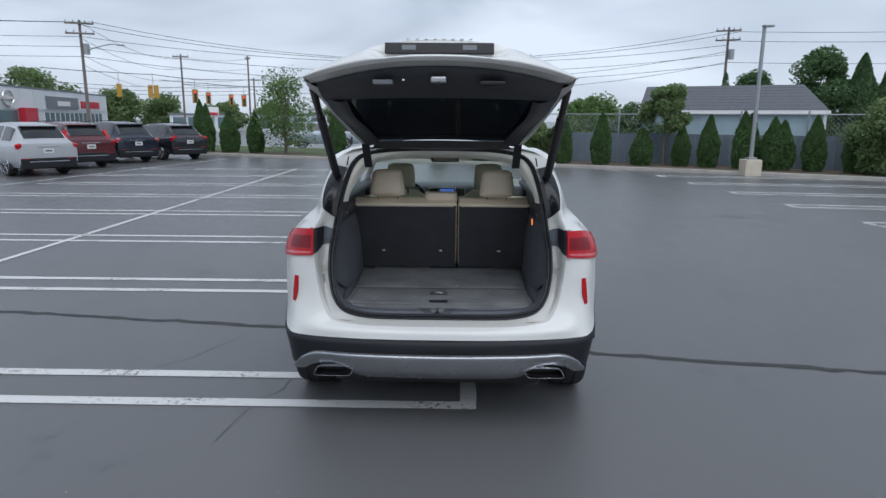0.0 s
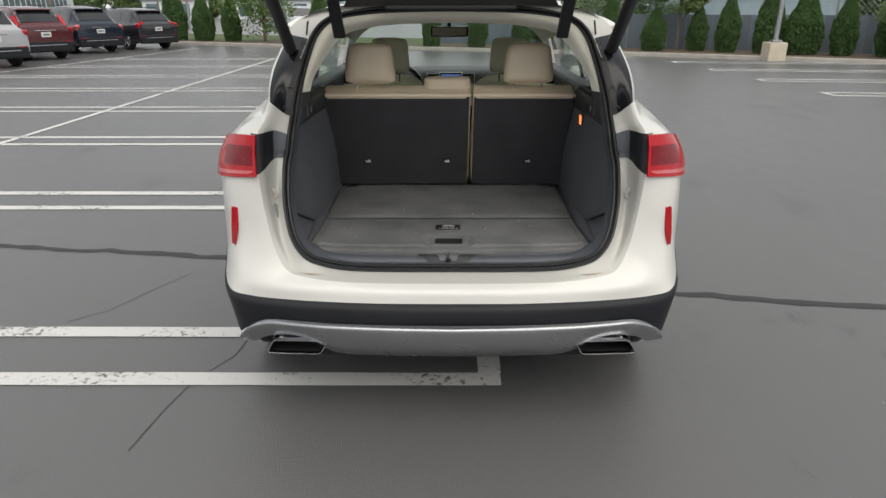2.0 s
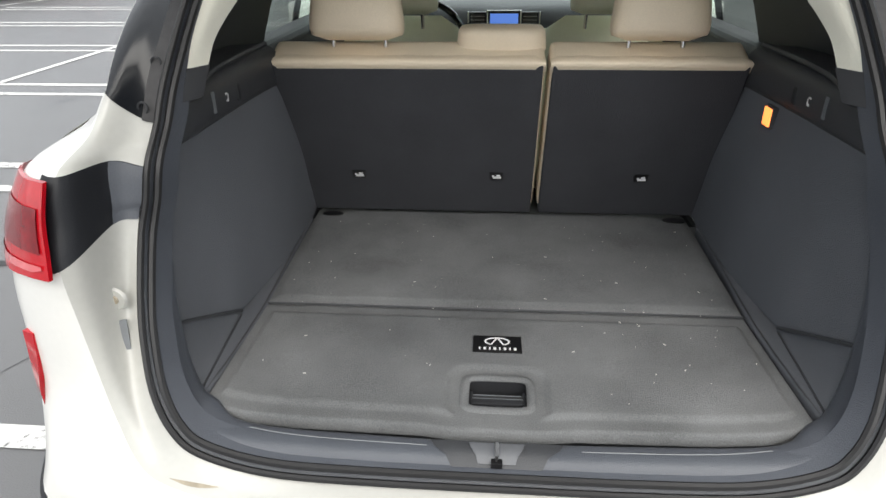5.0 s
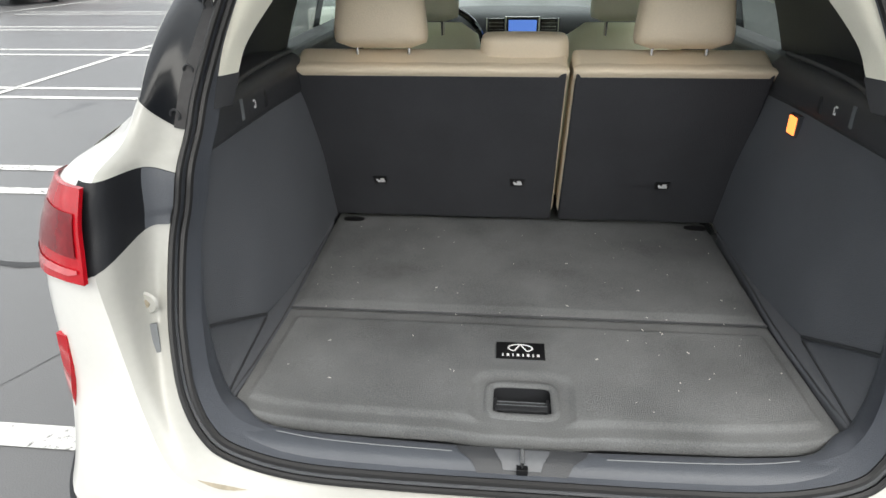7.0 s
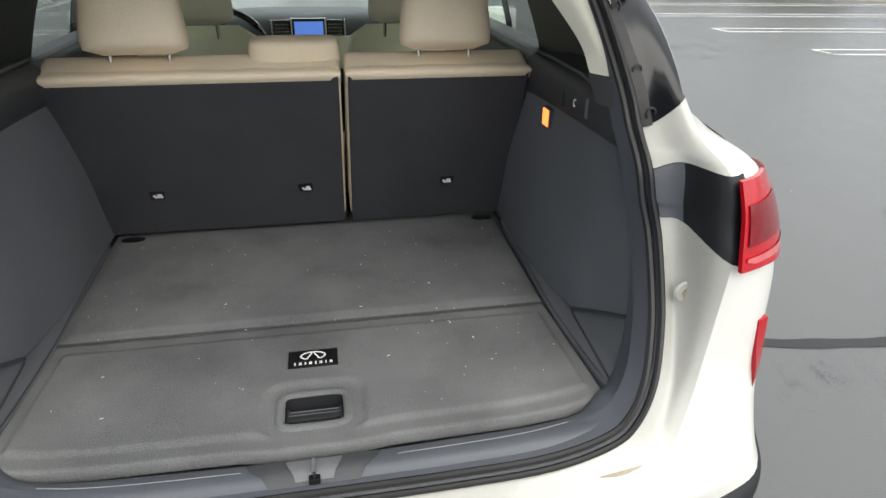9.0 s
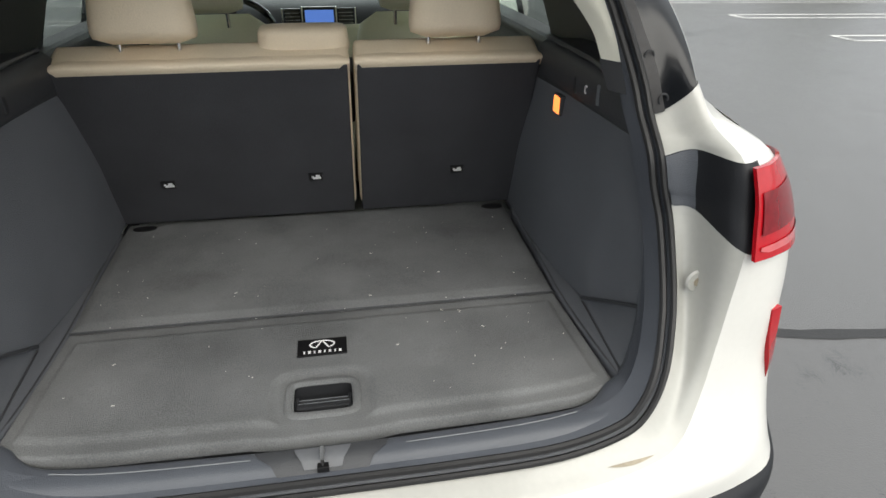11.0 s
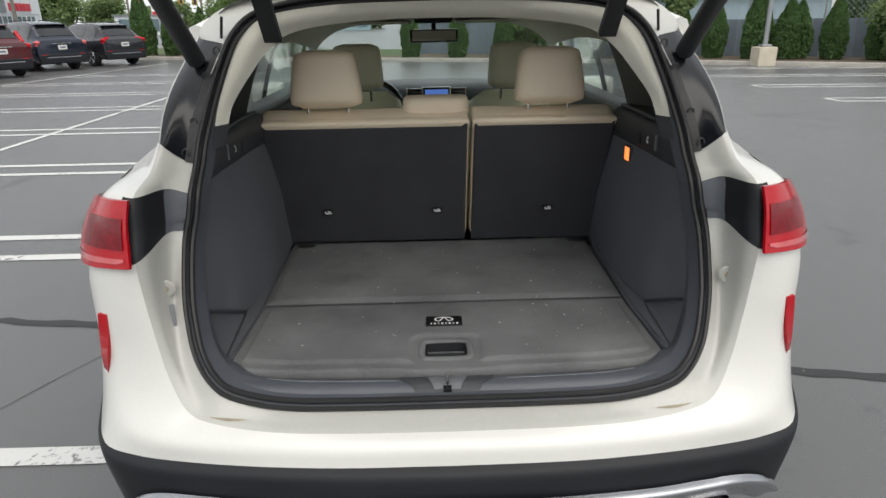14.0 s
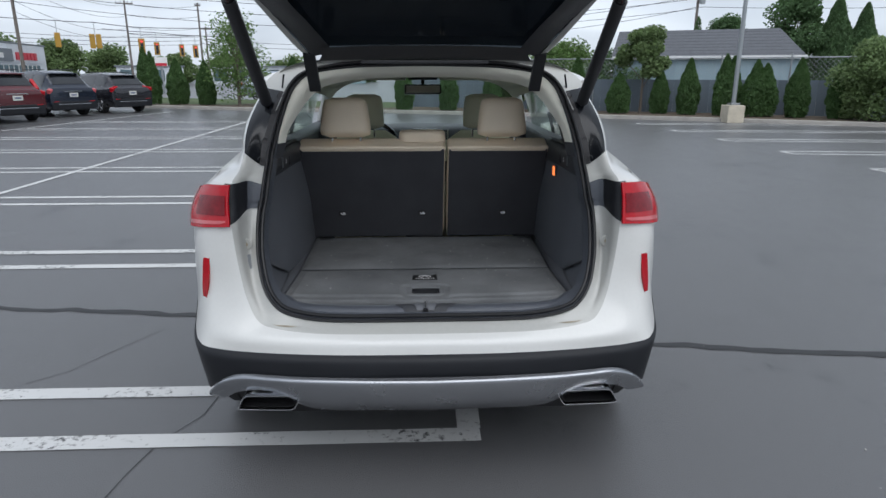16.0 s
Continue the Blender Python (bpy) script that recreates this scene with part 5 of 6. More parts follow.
for i in range(8):
    bm = bmesh.new()
    box(bm, (0, 0, 0), (.016, .03, .006), m=pose(-.155 + .0443 * i, -.272, 2.228, 4, 0, 0), bevel=.001)
    part("badge_letter", bm, CHROME, gate, "chrome badge letter bar")
for s in (-1, 1):
    rows = [[(s * x, y, z + .006) for x, y, z in r] for r in ([(.44, -.06, 2.055), (.56, .0, 1.995), (.645, .05, 1.925)], [(.44, -.12, 2.09), (.56, -.06, 2.03), (.655, .0, 1.95)])]
    skin("gate_lamp_lens", smooth_rows(rows, 6, 10), RED_LENS, gate, "red tailgate lamp lens", thick=.008)
for i in range(4):
    bm = bmesh.new()
    box(bm, (0, 0, 0), (.03, .05, .004), m=pose(.46 + .045 * i, -.30 + .022 * i, 2.143 - .022 * i, 20, 22, 0))
    part("model_badge", bm, CHROME, gate, "chrome model badge bar")
for s in (-1, 1):
    # hinge arms and power struts
    bm = bmesh.new()
    sweep(bm, spline([(s * .478, .585, 1.535), (s * .478, .55, 1.575), (s * .478, .50, 1.63), (s * .475, .44, 1.685)], 10), [(-.024, -.010), (.024, -.010), (.024, .010), (-.024, .010)])
    part("hinge_arm", bm, BLACK_PLASTIC, gate, "black hinge arm")
    strut = new("gate_strut")
    strut.parent = hero
    a, b = Vector((s * .675, .50, 1.49)), Vector((s * .668, -.14, 1.985))
    bm = bmesh.new()
    rod(bm, a, a.lerp(b, .72), .025, seg=14)
    part("strut_body", bm, BLACK_PLASTIC, strut, "black strut body", True)
    bm = bmesh.new()
    rod(bm, a.lerp(b, .70), b, .020, seg=14)
    part("strut_rod", bm, GLOSS_BLACK, strut, "black strut rod", True)
    for p in (a, b):
        bm = bmesh.new()
        bmesh.ops.create_icosphere(bm, subdivisions=2, radius=.022, matrix=Matrix.Translation(p))
        part("ball_joint", bm, BLACK_PLASTIC, strut, smooth=True)
    part("gate_bumper", boxes(((s * .665, -.13, 1.995), (.035, .05, .05)), bevel=.01), BLACK_PLASTIC, gate, "black rubber stop")
    bm = bmesh.new()
    rod(bm, (s * .615, .555, 1.545), (s * .60, .53, 1.60), .004)
    part("strap", bm, BLACK_PLASTIC, hero)


# parked cars at the left
SMOKED = surface("smoked_glass", (0.012, 0.014, 0.016), 0.08, vary=0.1, coat=0.5)
PLATE_PLAIN = surface("plate_plain", (0.62, 0.62, 0.58), 0.5, vary=0.08)
PLATE_BAR = surface("plate_bar", (0.10, 0.12, 0.2), 0.5, vary=0.08)


def suv(label, paint, chrome=True, at=None, lens=None, height=1.0, tall=False):
    car = thing("car", label, "car", "parked cars", at)
    st = [(-.95, .80, .98, .66), (-.93, .87, 1.05, .66), (-.80, .90, 1.15, .64), (-.50, .91, 1.45, .58), (-.28, .92, 1.60, .57), (.35, .92, 1.67, .60), (1.2, .92, 1.66, .60), (1.75, .92, 1.57, .58), (2.35, .91, 1.12, .66), (3.0, .88, 1.04, .66), (3.45, .78, .90, .58), (3.62, .58, .62, .45)]
    rows = []
    for y, w, zr, wr in st:
        zr *= height
        b = min(1.0, zr - .03)
        rows.append([(w * .90, y, .30), (w * .985, y, .48), (w, y, .70), (w * .985, y, .90), (w * .95, y, b), (max(wr, w * .70), y, b + (zr - b) * .82), (wr * .75, y, zr - .012), (0, y, zr)])
    g = smooth_rows(rows, 67, 29)
    bm = bmesh.new()
    sheet(bm, g)
    sheet(bm, mirror(g), flip=True)
    bm.faces.new([bm.verts.new(p) for p in g[0]] + [bm.verts.new((-p.x, p.y, p.z)) for p in g[0][-2::-1]])
    bmesh.ops.remove_doubles(bm, verts=bm.verts[:], dist=1e-4)
    bmesh.ops.recalc_face_normals(bm, faces=bm.faces[:])
    part("body", bm, paint, car, smooth=True, angle=45)

    def patch(name, i0, i1, j0, j1, mat, off=.006, lab="", sides=(1, -1)):
        for s in sides:
            bm = bmesh.new()
            rr = []
            for i in range(i0, i1 + 1):
                r = []
                for j in range(j0, j1 + 1):
                    p = g[i][j]
                    du = g[min(i + 1, 66)][j] - g[max(i - 1, 0)][j]
                    dv = g[i][min(j + 1, 28)] - g[i][max(j - 1, 0)]
                    n = du.cross(dv)
                    n = n.normalized() if n.length > 1e-9 else Vector((0, -1, 0))
                    if n.dot(p - Vector((0, 1.2, .8))) < 0:
                        n = -n
                    q = p + n * off
                    r.append((s * q.x, q.y, q.z))
                rr.append(r)
            sheet(bm, rr)
            bmesh.ops.recalc_face_normals(bm, faces=bm.faces[:])
            part(name, bm, mat, car, lab, True)

    # rear window over both halves, side windows, lamps that wrap the corner
    bm = bmesh.new()
    rr = [[p + Vector((0, -.012, .006)) for p in g[i][21:29]] for i in range(13, 23)]
    sheet(bm, rr)
    sheet(bm, mirror(rr), flip=True)
    bmesh.ops.remove_doubles(bm, verts=bm.verts[:], dist=1e-4)
    bmesh.ops.recalc_face_normals(bm, faces=bm.faces[:])
    part("rear_window", bm, SMOKED, car, "dark rear window", True)
    patch("side_window", 21, 29, 17, 20, SMOKED)
    patch("side_window", 30, 41, 17, 20, SMOKED)
    patch("tail_lamp", 3, 10, 11, 15, lens or RED_LENS, .012, "red tail lamp")
    patch("windscreen", 40, 48, 21, 28, SMOKED)
    part("number_plate", boxes(((0, -.960, .80), (.31, .012, .15)), bevel=.003), PLATE_PLAIN, car, "plain pale number plate")
    part("plate_text_bar", boxes(((0, -.968, .80), (.20, .004, .05))), PLATE_BAR, car)
    part("rear_spoiler", boxes(((0, -.40, 1.565 * height), (1.06, .26, .035)), bevel=.012), paint, car)
    part("lower_bumper", boxes(((0, -.90, .42), (1.66, .14, .34)), bevel=.05), CLADDING, car, "black lower bumper")
    for s in (-1, 1):
        bm = bmesh.new()
        box(bm, (0, 0, 0), (.38, .16, .12), m=pose(s * .72, -.85, .99, 8, 14 * s, -24 * s), bevel=.04, seg=3)
        part("tail_lamp", bm, lens or RED_LENS, car, "red wrap-round tail lamp", True)
        if tall:
            bm = bmesh.new()
            box(bm, (0, 0, 0), (.11, .13, .44), m=pose(s * .72, -.66, 1.20, -38, -16 * s, -14 * s), bevel=.035, seg=3)
            part("pillar_lamp", bm, lens or RED_LENS, car, "tall red lamp beside the rear window", True)
        part("rear_crease", boxes(((s * .36, -.945, .66), (.62, .03, .018)), bevel=.006), paint, car)
        part("bumper_reflector", boxes(((s * .66, -.955, .56), (.20, .02, .035)), bevel=.006), RED_LENS, car, "slim red bumper reflector")
    if chrome:
        part("trim_bar", boxes(((0, -.956, .93), (.66, .02, .022)), bevel=.004), CHROME, car, "chrome trim bar")
    part("bumper_strip", boxes(((0, -.965, .47), (1.2, .03, .035)), bevel=.01), SILVER, car, "silver bumper strip")
    for s in (-1, 1):
        part("roof_rail", boxes(((s * .52, .6, 1.70 * height), (.03, 1.5, .03)), bevel=.008), BLACK_PLASTIC, car)
        part("door_mirror", boxes(((s * .98, 1.75, 1.08), (.16, .09, .13)), bevel=.03), paint, car)
        for y in (0, 2.70):
            w = new("wheel")
            w.parent = car
            bm = bmesh.new()
            cyl(bm, .36, .36, .23, pose(s * .90, y, .36, 0, -90 * s, 0), 32)
            bmesh.ops.bevel(bm, geom=[e for e in bm.edges if len(e.link_faces) == 2 and e.calc_face_angle(0) > 1], offset=.03, segments=2, affect="EDGES")
            part("tyre", bm, TYRE, w, "", True)
            bm = bmesh.new()
            m = pose(s * .905, y, .36, 0, 90 * s, 0)
            for k in range(5):
                box(bm, (.12, 0, 0), (.24, .06, .02), m=m @ pose(0, 0, 0, 0, 0, 72 * k), bevel=.006)
            bm2 = ring(.25, 28)
            sweep(bm, [m @ Vector((a, b, 0)) for a, b in bm2], ring(.016, 5), up=(s, 0.01, 0), closed=True)
            part("rim", bm, SILVER, w, "silver alloy rim")
            part("arch_trim", boxes(((s * .70, y, .50), (.36, .84, .50))), BLACK_PLASTIC, car)
    return car


TURN_IN = 56
PAINT_SILVER = surface("silver_car_paint", (.37, .38, .40), .32, metal=.0, vary=.04, coat=.6)
PAINT_RED = surface("deep_red_paint", (.075, .006, .010), .25, metal=.0, vary=.06, coat=.7)
PAINT_BLUE = surface("dark_blue_paint", (.012, .018, .034), .25, metal=.3, vary=.06, coat=.7)
PAINT_BLACK = surface("charcoal_paint", (.022, .022, .028), .25, metal=.3, vary=.06, coat=.7)
PAINT_GREY = surface("pale_blue_grey_paint", (.30, .35, .40), .3, metal=.3, vary=.06, coat=.6)
suv("silver crossover parked in an angled stall", PAINT_SILVER, at=pose(-13.45, 16.85, 0, 0, 0, TURN_IN))
suv("deep red crossover parked in an angled stall", PAINT_RED, at=pose(-13.85, 19.95, 0, 0, 0, TURN_IN), tall=True)
suv("dark blue crossover parked in an angled stall", PAINT_BLUE, at=pose(-13.65, 23.05, 0, 0, 0, TURN_IN), lens=PINK_LENS)
suv("charcoal crossover parked in an angled stall", PAINT_BLACK, at=pose(-12.45, 25.3, 0, 0, 0, TURN_IN), chrome=False, height=.95)
suv("pale blue-grey car on the street behind the trees", PAINT_GREY, at=pose(-9.6, 37.0, 0, 0, 0, -75))


# planting, fences, buildings and poles round the lot
def leaf_material(name, color, vary=.5):
    m, nt, b = nodes_of(name)
    n, l = nt.nodes, nt.links
    geo = n.new("ShaderNodeNewGeometry")
    co = n.new("ShaderNodeTexCoord")
    no = n.new("ShaderNodeTexNoise")
    no.inputs["Scale"].default_value = 1.6
    l.new(co.outputs["Object"], no.inputs["Vector"])
    ad = n.new("ShaderNodeMath"); ad.operation = "ADD"
    l.new(geo.outputs["Random Per Island"], ad.inputs[0])
    l.new(no.outputs["Fac"], ad.inputs[1])
    mr = n.new("ShaderNodeMapRange")
    mr.inputs["From Max"].default_value = 1.6
    mr.inputs["To Min"].default_value = 1 - vary
    mr.inputs["To Max"].default_value = 1 + vary
    l.new(ad.outputs[0], mr.inputs["Value"])
    sc = n.new("ShaderNodeVectorMath"); sc.operation = "SCALE"
    sc.inputs[0].default_value = color
    l.new(mr.outputs[0], sc.inputs["Scale"])
    l.new(sc.outputs[0], b.inputs["Base Color"])
    b.inputs["Roughness"].default_value = .65
    tr = n.new("ShaderNodeBsdfTranslucent")
    l.new(sc.outputs[0], tr.inputs["Color"])
    mx = n.new("ShaderNodeMixShader")
    mx.inputs[0].default_value = .4
    l.new(b.outputs[0], mx.inputs[1])
    l.new(tr.outputs[0], mx.inputs[2])
    l.new(mx.outputs[0], n["Material Output"].inputs["Surface"])
    return m


CONIFER = leaf_material("conifer_leaf", (.072, .140, .042), .35)
LEAF = leaf_material("broad_leaf", (.115, .190, .055), .5)
LEAF_PALE = leaf_material("pale_leaf", (.150, .215, .085), .5)
LEAF_DARK = leaf_material("dark_leaf", (.085, .150, .060), .5)
BARK = surface("bark", (.12, .10, .08), .9, vary=.3, scale=9, bump=.6, fine=40)


def leaves(points, normals_up, size, rng, stretch=1.6):
    """One mesh of folded leaf blades at the points."""
    n = len(points)
    a = rng.uniform(0, 2 * np.pi, n)
    tilt = rng.uniform(-.9, .9, n)
    d = np.stack([np.cos(a) * np.cos(tilt), np.sin(a) * np.cos(tilt), np.sin(tilt) + normals_up], 1)
    d /= np.linalg.norm(d, axis=1)[:, None]
    r = rng.normal(size=(n, 3))
    s = np.cross(d, r)
    s /= np.linalg.norm(s, axis=1)[:, None] + 1e-9
    k = size * rng.uniform(.6, 1.4, n)[:, None]
    u = np.cross(s, d) * k * .22
    p0 = points - d * k * stretch * .5
    p1 = points + s * k * .5 + u
    p2 = points + d * k * stretch * .5
    p3 = points - s * k * .5 + u
    verts = np.stack([p0, p1, p2, p3], 1).reshape(-1, 3)
    idx = np.arange(n) * 4
    faces = np.concatenate([np.stack([idx, idx + 1, idx + 2], 1), np.stack([idx, idx + 2, idx + 3], 1)])
    return verts, faces


def leaf_object(name, verts, faces, mat, parent):
    me = bpy.data.meshes.new(name)
    me.from_pydata(verts.tolist(), [], faces.tolist())
    me.materials.append(mat)
    ob = new(name, me)
    ob.parent = parent
    return ob


def arborvitae(at, h, r, seed, mat=None, label="narrow conical green arborvitae in the planting strip", group="arborvitae hedge", n=11000, tips=1):
    r *= .70
    rng = np.random.default_rng(seed)
    tree = thing("arborvitae", label, "shrub", group, pose(*at))
    bm = bmesh.new()
    cyl(bm, .06, .03, h * .55, pose(0, 0, -.05), 8)
    part("trunk", bm, BARK, tree)
    pts = []
    for t in range(tips):
        ox, oy = (0, 0) if tips == 1 else ((t - .5) * r * .9, rng.uniform(-.1, .1))
        hh = h * (1 if t == 0 else rng.uniform(.86, .98))
        m = n // tips
        v = rng.uniform(0, 1, m) ** .85
        a = rng.uniform(0, 2 * np.pi, m)
        lump = 1 + .07 * np.sin(a * 3 + v * 9 + seed) + .05 * np.sin(a * 7 - v * 17) + .04 * np.sin(v * 31 + a * 2)
        rad = r * (.82 + .35 * np.sin(np.pi * np.minimum(v * 1.3, 1) * .8)) * (1 - v ** 2.2) ** .8 * lump * rng.uniform(.80, 1.05, m)
        pts.append(np.stack([ox + rad * np.cos(a), oy + rad * np.sin(a), .05 + v * hh], 1))
    pts = np.concatenate(pts)
    v, f = leaves(pts, 1.3, .024 + .026 * h / 2.2, rng, 2.2)
    leaf_object("crown", v, f, mat or CONIFER, tree)
    return tree


def broad_tree(name, at, h, r, seed, mat, label, base=.35, n=6000, leaf=.13, category="tree", blobs=16, group="trees", limbs=6, squash=1.0):
    rng = np.random.default_rng(seed)
    tree = thing(name, label, category, group, pose(*at))
    bm = bmesh.new()
    top = Vector((rng.uniform(-.1, .1), rng.uniform(-.1, .1), h * .72))
    rod(bm, (0, 0, -.1), top, max(.03, h * .02), h * .006, 8)
    cs = []
    for i in range(blobs):
        a = rng.uniform(0, 2 * np.pi)
        z = h * (base + (1 - base) * rng.uniform(.08, .92))
        k = 1 - abs((z / h - base) / (1 - base) - .42) * 1.1
        d = r * max(.15, k) * rng.uniform(.3, .85)
        c = np.array([d * np.cos(a), d * np.sin(a), z])
        cs.append((c, r * rng.uniform(.26, .48)))
        if i < limbs:
            rod(bm, (0, 0, z * rng.uniform(.45, .7)), tuple(c), h * .007, h * .003, 6)
    part("trunk", bm, BARK, tree)
    pts = []
    per = n // blobs
    for c, q in cs:
        d = rng.normal(size=(per, 3))
        d /= np.linalg.norm(d, axis=1)[:, None]
        rr = q * rng.uniform(.25, 1.08, per) ** .6
        p = c + d * rr[:, None] * np.array([1, 1, .8 * squash])
        pts.append(p)
    pts = np.concatenate(pts)
    pts = pts[pts[:, 2] > .05]
    v, f = leaves(pts, .2, leaf, rng, 1.5)
    leaf_object("crown", v, f, mat, tree)
    return tree


# planting strip and kerb along the far side
KERB = [(-34, 40.5), (-20, 32.6), (-13.2, 29.0), (-9.0, 27.0), (-5.75, 25.5), (-1, 24.2), (4.4, 22.0), (9.1, 19.6), (12.1, 17.9), (14.0, 16.9), (22, 12.2), (40, 2)]


def offset_line(pts, d):
    out = []
    for i, p in enumerate(pts):
        a, b = Vector(pts[max(0, i - 1)]), Vector(pts[min(len(pts) - 1, i + 1)])
        t = (b - a).normalized()
        out.append(Vector(p) + Vector((-t.y, t.x)) * d)
    return out


bm = bmesh.new()
rows = []
for d, z in ((0, -.02), (0, .115), (.012, .13), (.14, .13), (.15, .05)):
    rows.append([(p.x, p.y, z) for p in offset_line(KERB, d)])
sheet(bm, rows)
bmesh.ops.recalc_face_normals(bm, faces=bm.faces[:])
tagged(part("kerb", bm, CONCRETE), "pale grey concrete kerb along the planting strip", "kerb", kind="structure")
bm = bmesh.new()
sheet(bm, [[(p.x, p.y, .11 + .012 * (i % 2)) for i, p in enumerate(offset_line(KERB, d))] for d in (.15, 1.2, 3.2)])
bmesh.ops.recalc_face_normals(bm, faces=bm.faces[:])
tagged(part("planting_strip", bm, MULCH), "brown mulch strip behind the kerb", "planting bed", kind="structure")
bm = bmesh.new()
sheet(bm, [[(p.x, p.y, .12) for p in offset_line(KERB[:6], d)] for d in (1.6, 7.0)])
bmesh.ops.recalc_face_normals(bm, faces=bm.faces[:])
tagged(part("grass_verge", bm, GRASS), "dry green grass verge beside the street", "grass", kind="structure")

# arborvitae row: place, height, radius, tips
ROW = [(4.55, 22.75, 1.85, .48, 1), (6.0, 22.35, 2.0, .52, 1), (7.5, 21.9, 1.42, .58, 1), (8.95, 21.6, 1.55, .45, 1), (9.75, 20.95, 1.92, .50, 1), (10.85, 20.3, 2.05, .46, 2), (11.8, 19.85, 1.85, .56, 2), (12.85, 19.35, 1.9, .50, 1), (13.95, 18.75, 1.85, .50, 1), (2.9, 23.4, 1.9, .5, 1), (1.2, 23.9, 1.8, .5, 1), (-.6, 24.5, 1.9, .5, 1)]
for i, (x, y, h, r, tips) in enumerate(ROW):
    arborvitae((x, y, .1), h, r, 20 + i, tips=tips)
for i, (x, y, h, r, tips) in enumerate([(-13.0, 29.9, 2.6, .52, 2), (-11.55, 29.5, 2.05, .66, 1), (-10.05, 29.0, 2.0, .56, 1), (-5.6, 27.3, 2.1, .6, 1)]):
    arborvitae((x, y, .1), h, r, 60 + i, tips=tips)
broad_tree("young_tree", (-8.35, 28.3, .1), 4.0, 1.7, 5, LEAF, "young green street tree with loose branches in the planting strip", base=.08, n=6500, leaf=.07, blobs=44, limbs=26)
broad_tree("young_tree", (8.35, 21.9, .1), 3.05, .95, 6, LEAF_PALE, "small leafy tree in front of the fence", base=.42, n=11000, leaf=.075, blobs=18)
broad_tree("large_shrub", (14.6, 17.75, .1), 2.55, 1.5, 7, LEAF_PALE, "large round leafy shrub beside the kerb", base=.02, n=20000, leaf=.075, category="shrub", blobs=26, group="shrubs")
broad_tree("large_shrub", (3.9, 23.7, .1), 1.9, .9, 8, LEAF_PALE, "leafy shrub by the fence", base=.1, n=8000, leaf=.07, category="shrub", blobs=14, group="shrubs")
broad_tree("large_shrub", (7.2, 31.5, 0), 2.9, 2.0, 9, LEAF, "overgrown bushes behind the fence", base=.05, n=12000, leaf=.10, category="shrub", blobs=22, group="shrubs")
broad_tree("large_shrub", (10.6, 33.5, 0), 2.7, 1.9, 10, LEAF_DARK, "overgrown bushes behind the fence", base=.05, n=10000, leaf=.10, category="shrub", blobs=20, group="shrubs")
broad_tree("tall_tree", (22.3, 36.4, 0), 6.1, 2.3, 11, LEAF_DARK, "tall dark green tree behind the outbuilding", base=.1, n=24000, leaf=.12, blobs=34)
arborvitae((24.0, 35.2, 0), 5.7, 1.35, 80, mat=LEAF_DARK, label="tall dense dark conifer behind the outbuilding", group="trees", n=22000)
arborvitae((25.4, 34.8, 0), 5.3, 1.2, 81, mat=LEAF_DARK, label="tall dense dark conifer behind the outbuilding", group="trees", n=18000)
broad_tree("tall_tree", (19.8, 40.5, 0), 5.0, 2.0, 12, LEAF_DARK, "dark tree behind the outbuilding", base=.2, n=12000, leaf=.12, blobs=18)
arborvitae((18.6, 41.5, 0), 5.1, .8, 82, mat=LEAF_DARK, label="small spruce behind the outbuilding roof", group="trees", n=900)
# distant crowns take the pale leaf colour in place of haze
for i, (x, y, h, r) in enumerate([(-68, 72, 8.6, 6), (-60, 76, 8.2, 6), (-53, 79, 7.4, 5), (-46, 84, 4.9, 4), (-42, 90, 4.4, 4), (-36, 96, 4.0, 4), (-29, 100, 3.7, 4), (-20, 104, 3.6, 4), (-10, 108, 3.6, 4), (0, 104, 3.8, 4), (-76, 66, 9, 6)]):
    broad_tree("far_tree", (x, y, 0), h, r, 100 + i, LEAF_PALE, "distant green tree at the edge of the street", base=.1, n=9000, leaf=.26, blobs=18, group="far trees")

# fence: galvanised posts, rail, and blue-grey privacy slats low down
FENCE = [(-.5, 26.9), (3.5, 25.3), (7.0, 23.7), (9.2, 22.7), (11.2, 21.7), (13.2, 20.6), (15.4, 19.4), (18.0, 18.0), (24, 14.6)]
GALV = surface("galvanised_steel", (.33, .35, .36), .45, metal=.7, vary=.12, scale=8)
SLAT = surface("privacy_slat", (.125, .155, .185), .65, vary=.12, scale=4, piece=.12)
SIDING = surface("blue_grey_siding", (.27, .36, .40), .7, vary=.06, scale=2, piece=.05)
SHINGLE = surface("grey_shingle", (.105, .11, .122), .9, vary=.2, scale=5, bump=.5, fine=30)
WHITE_TRIM = surface("white_trim", (.75, .75, .74), .5, vary=.06)
fence = thing("chain_link_fence", "tall galvanised fence with blue-grey privacy slats", "fence")
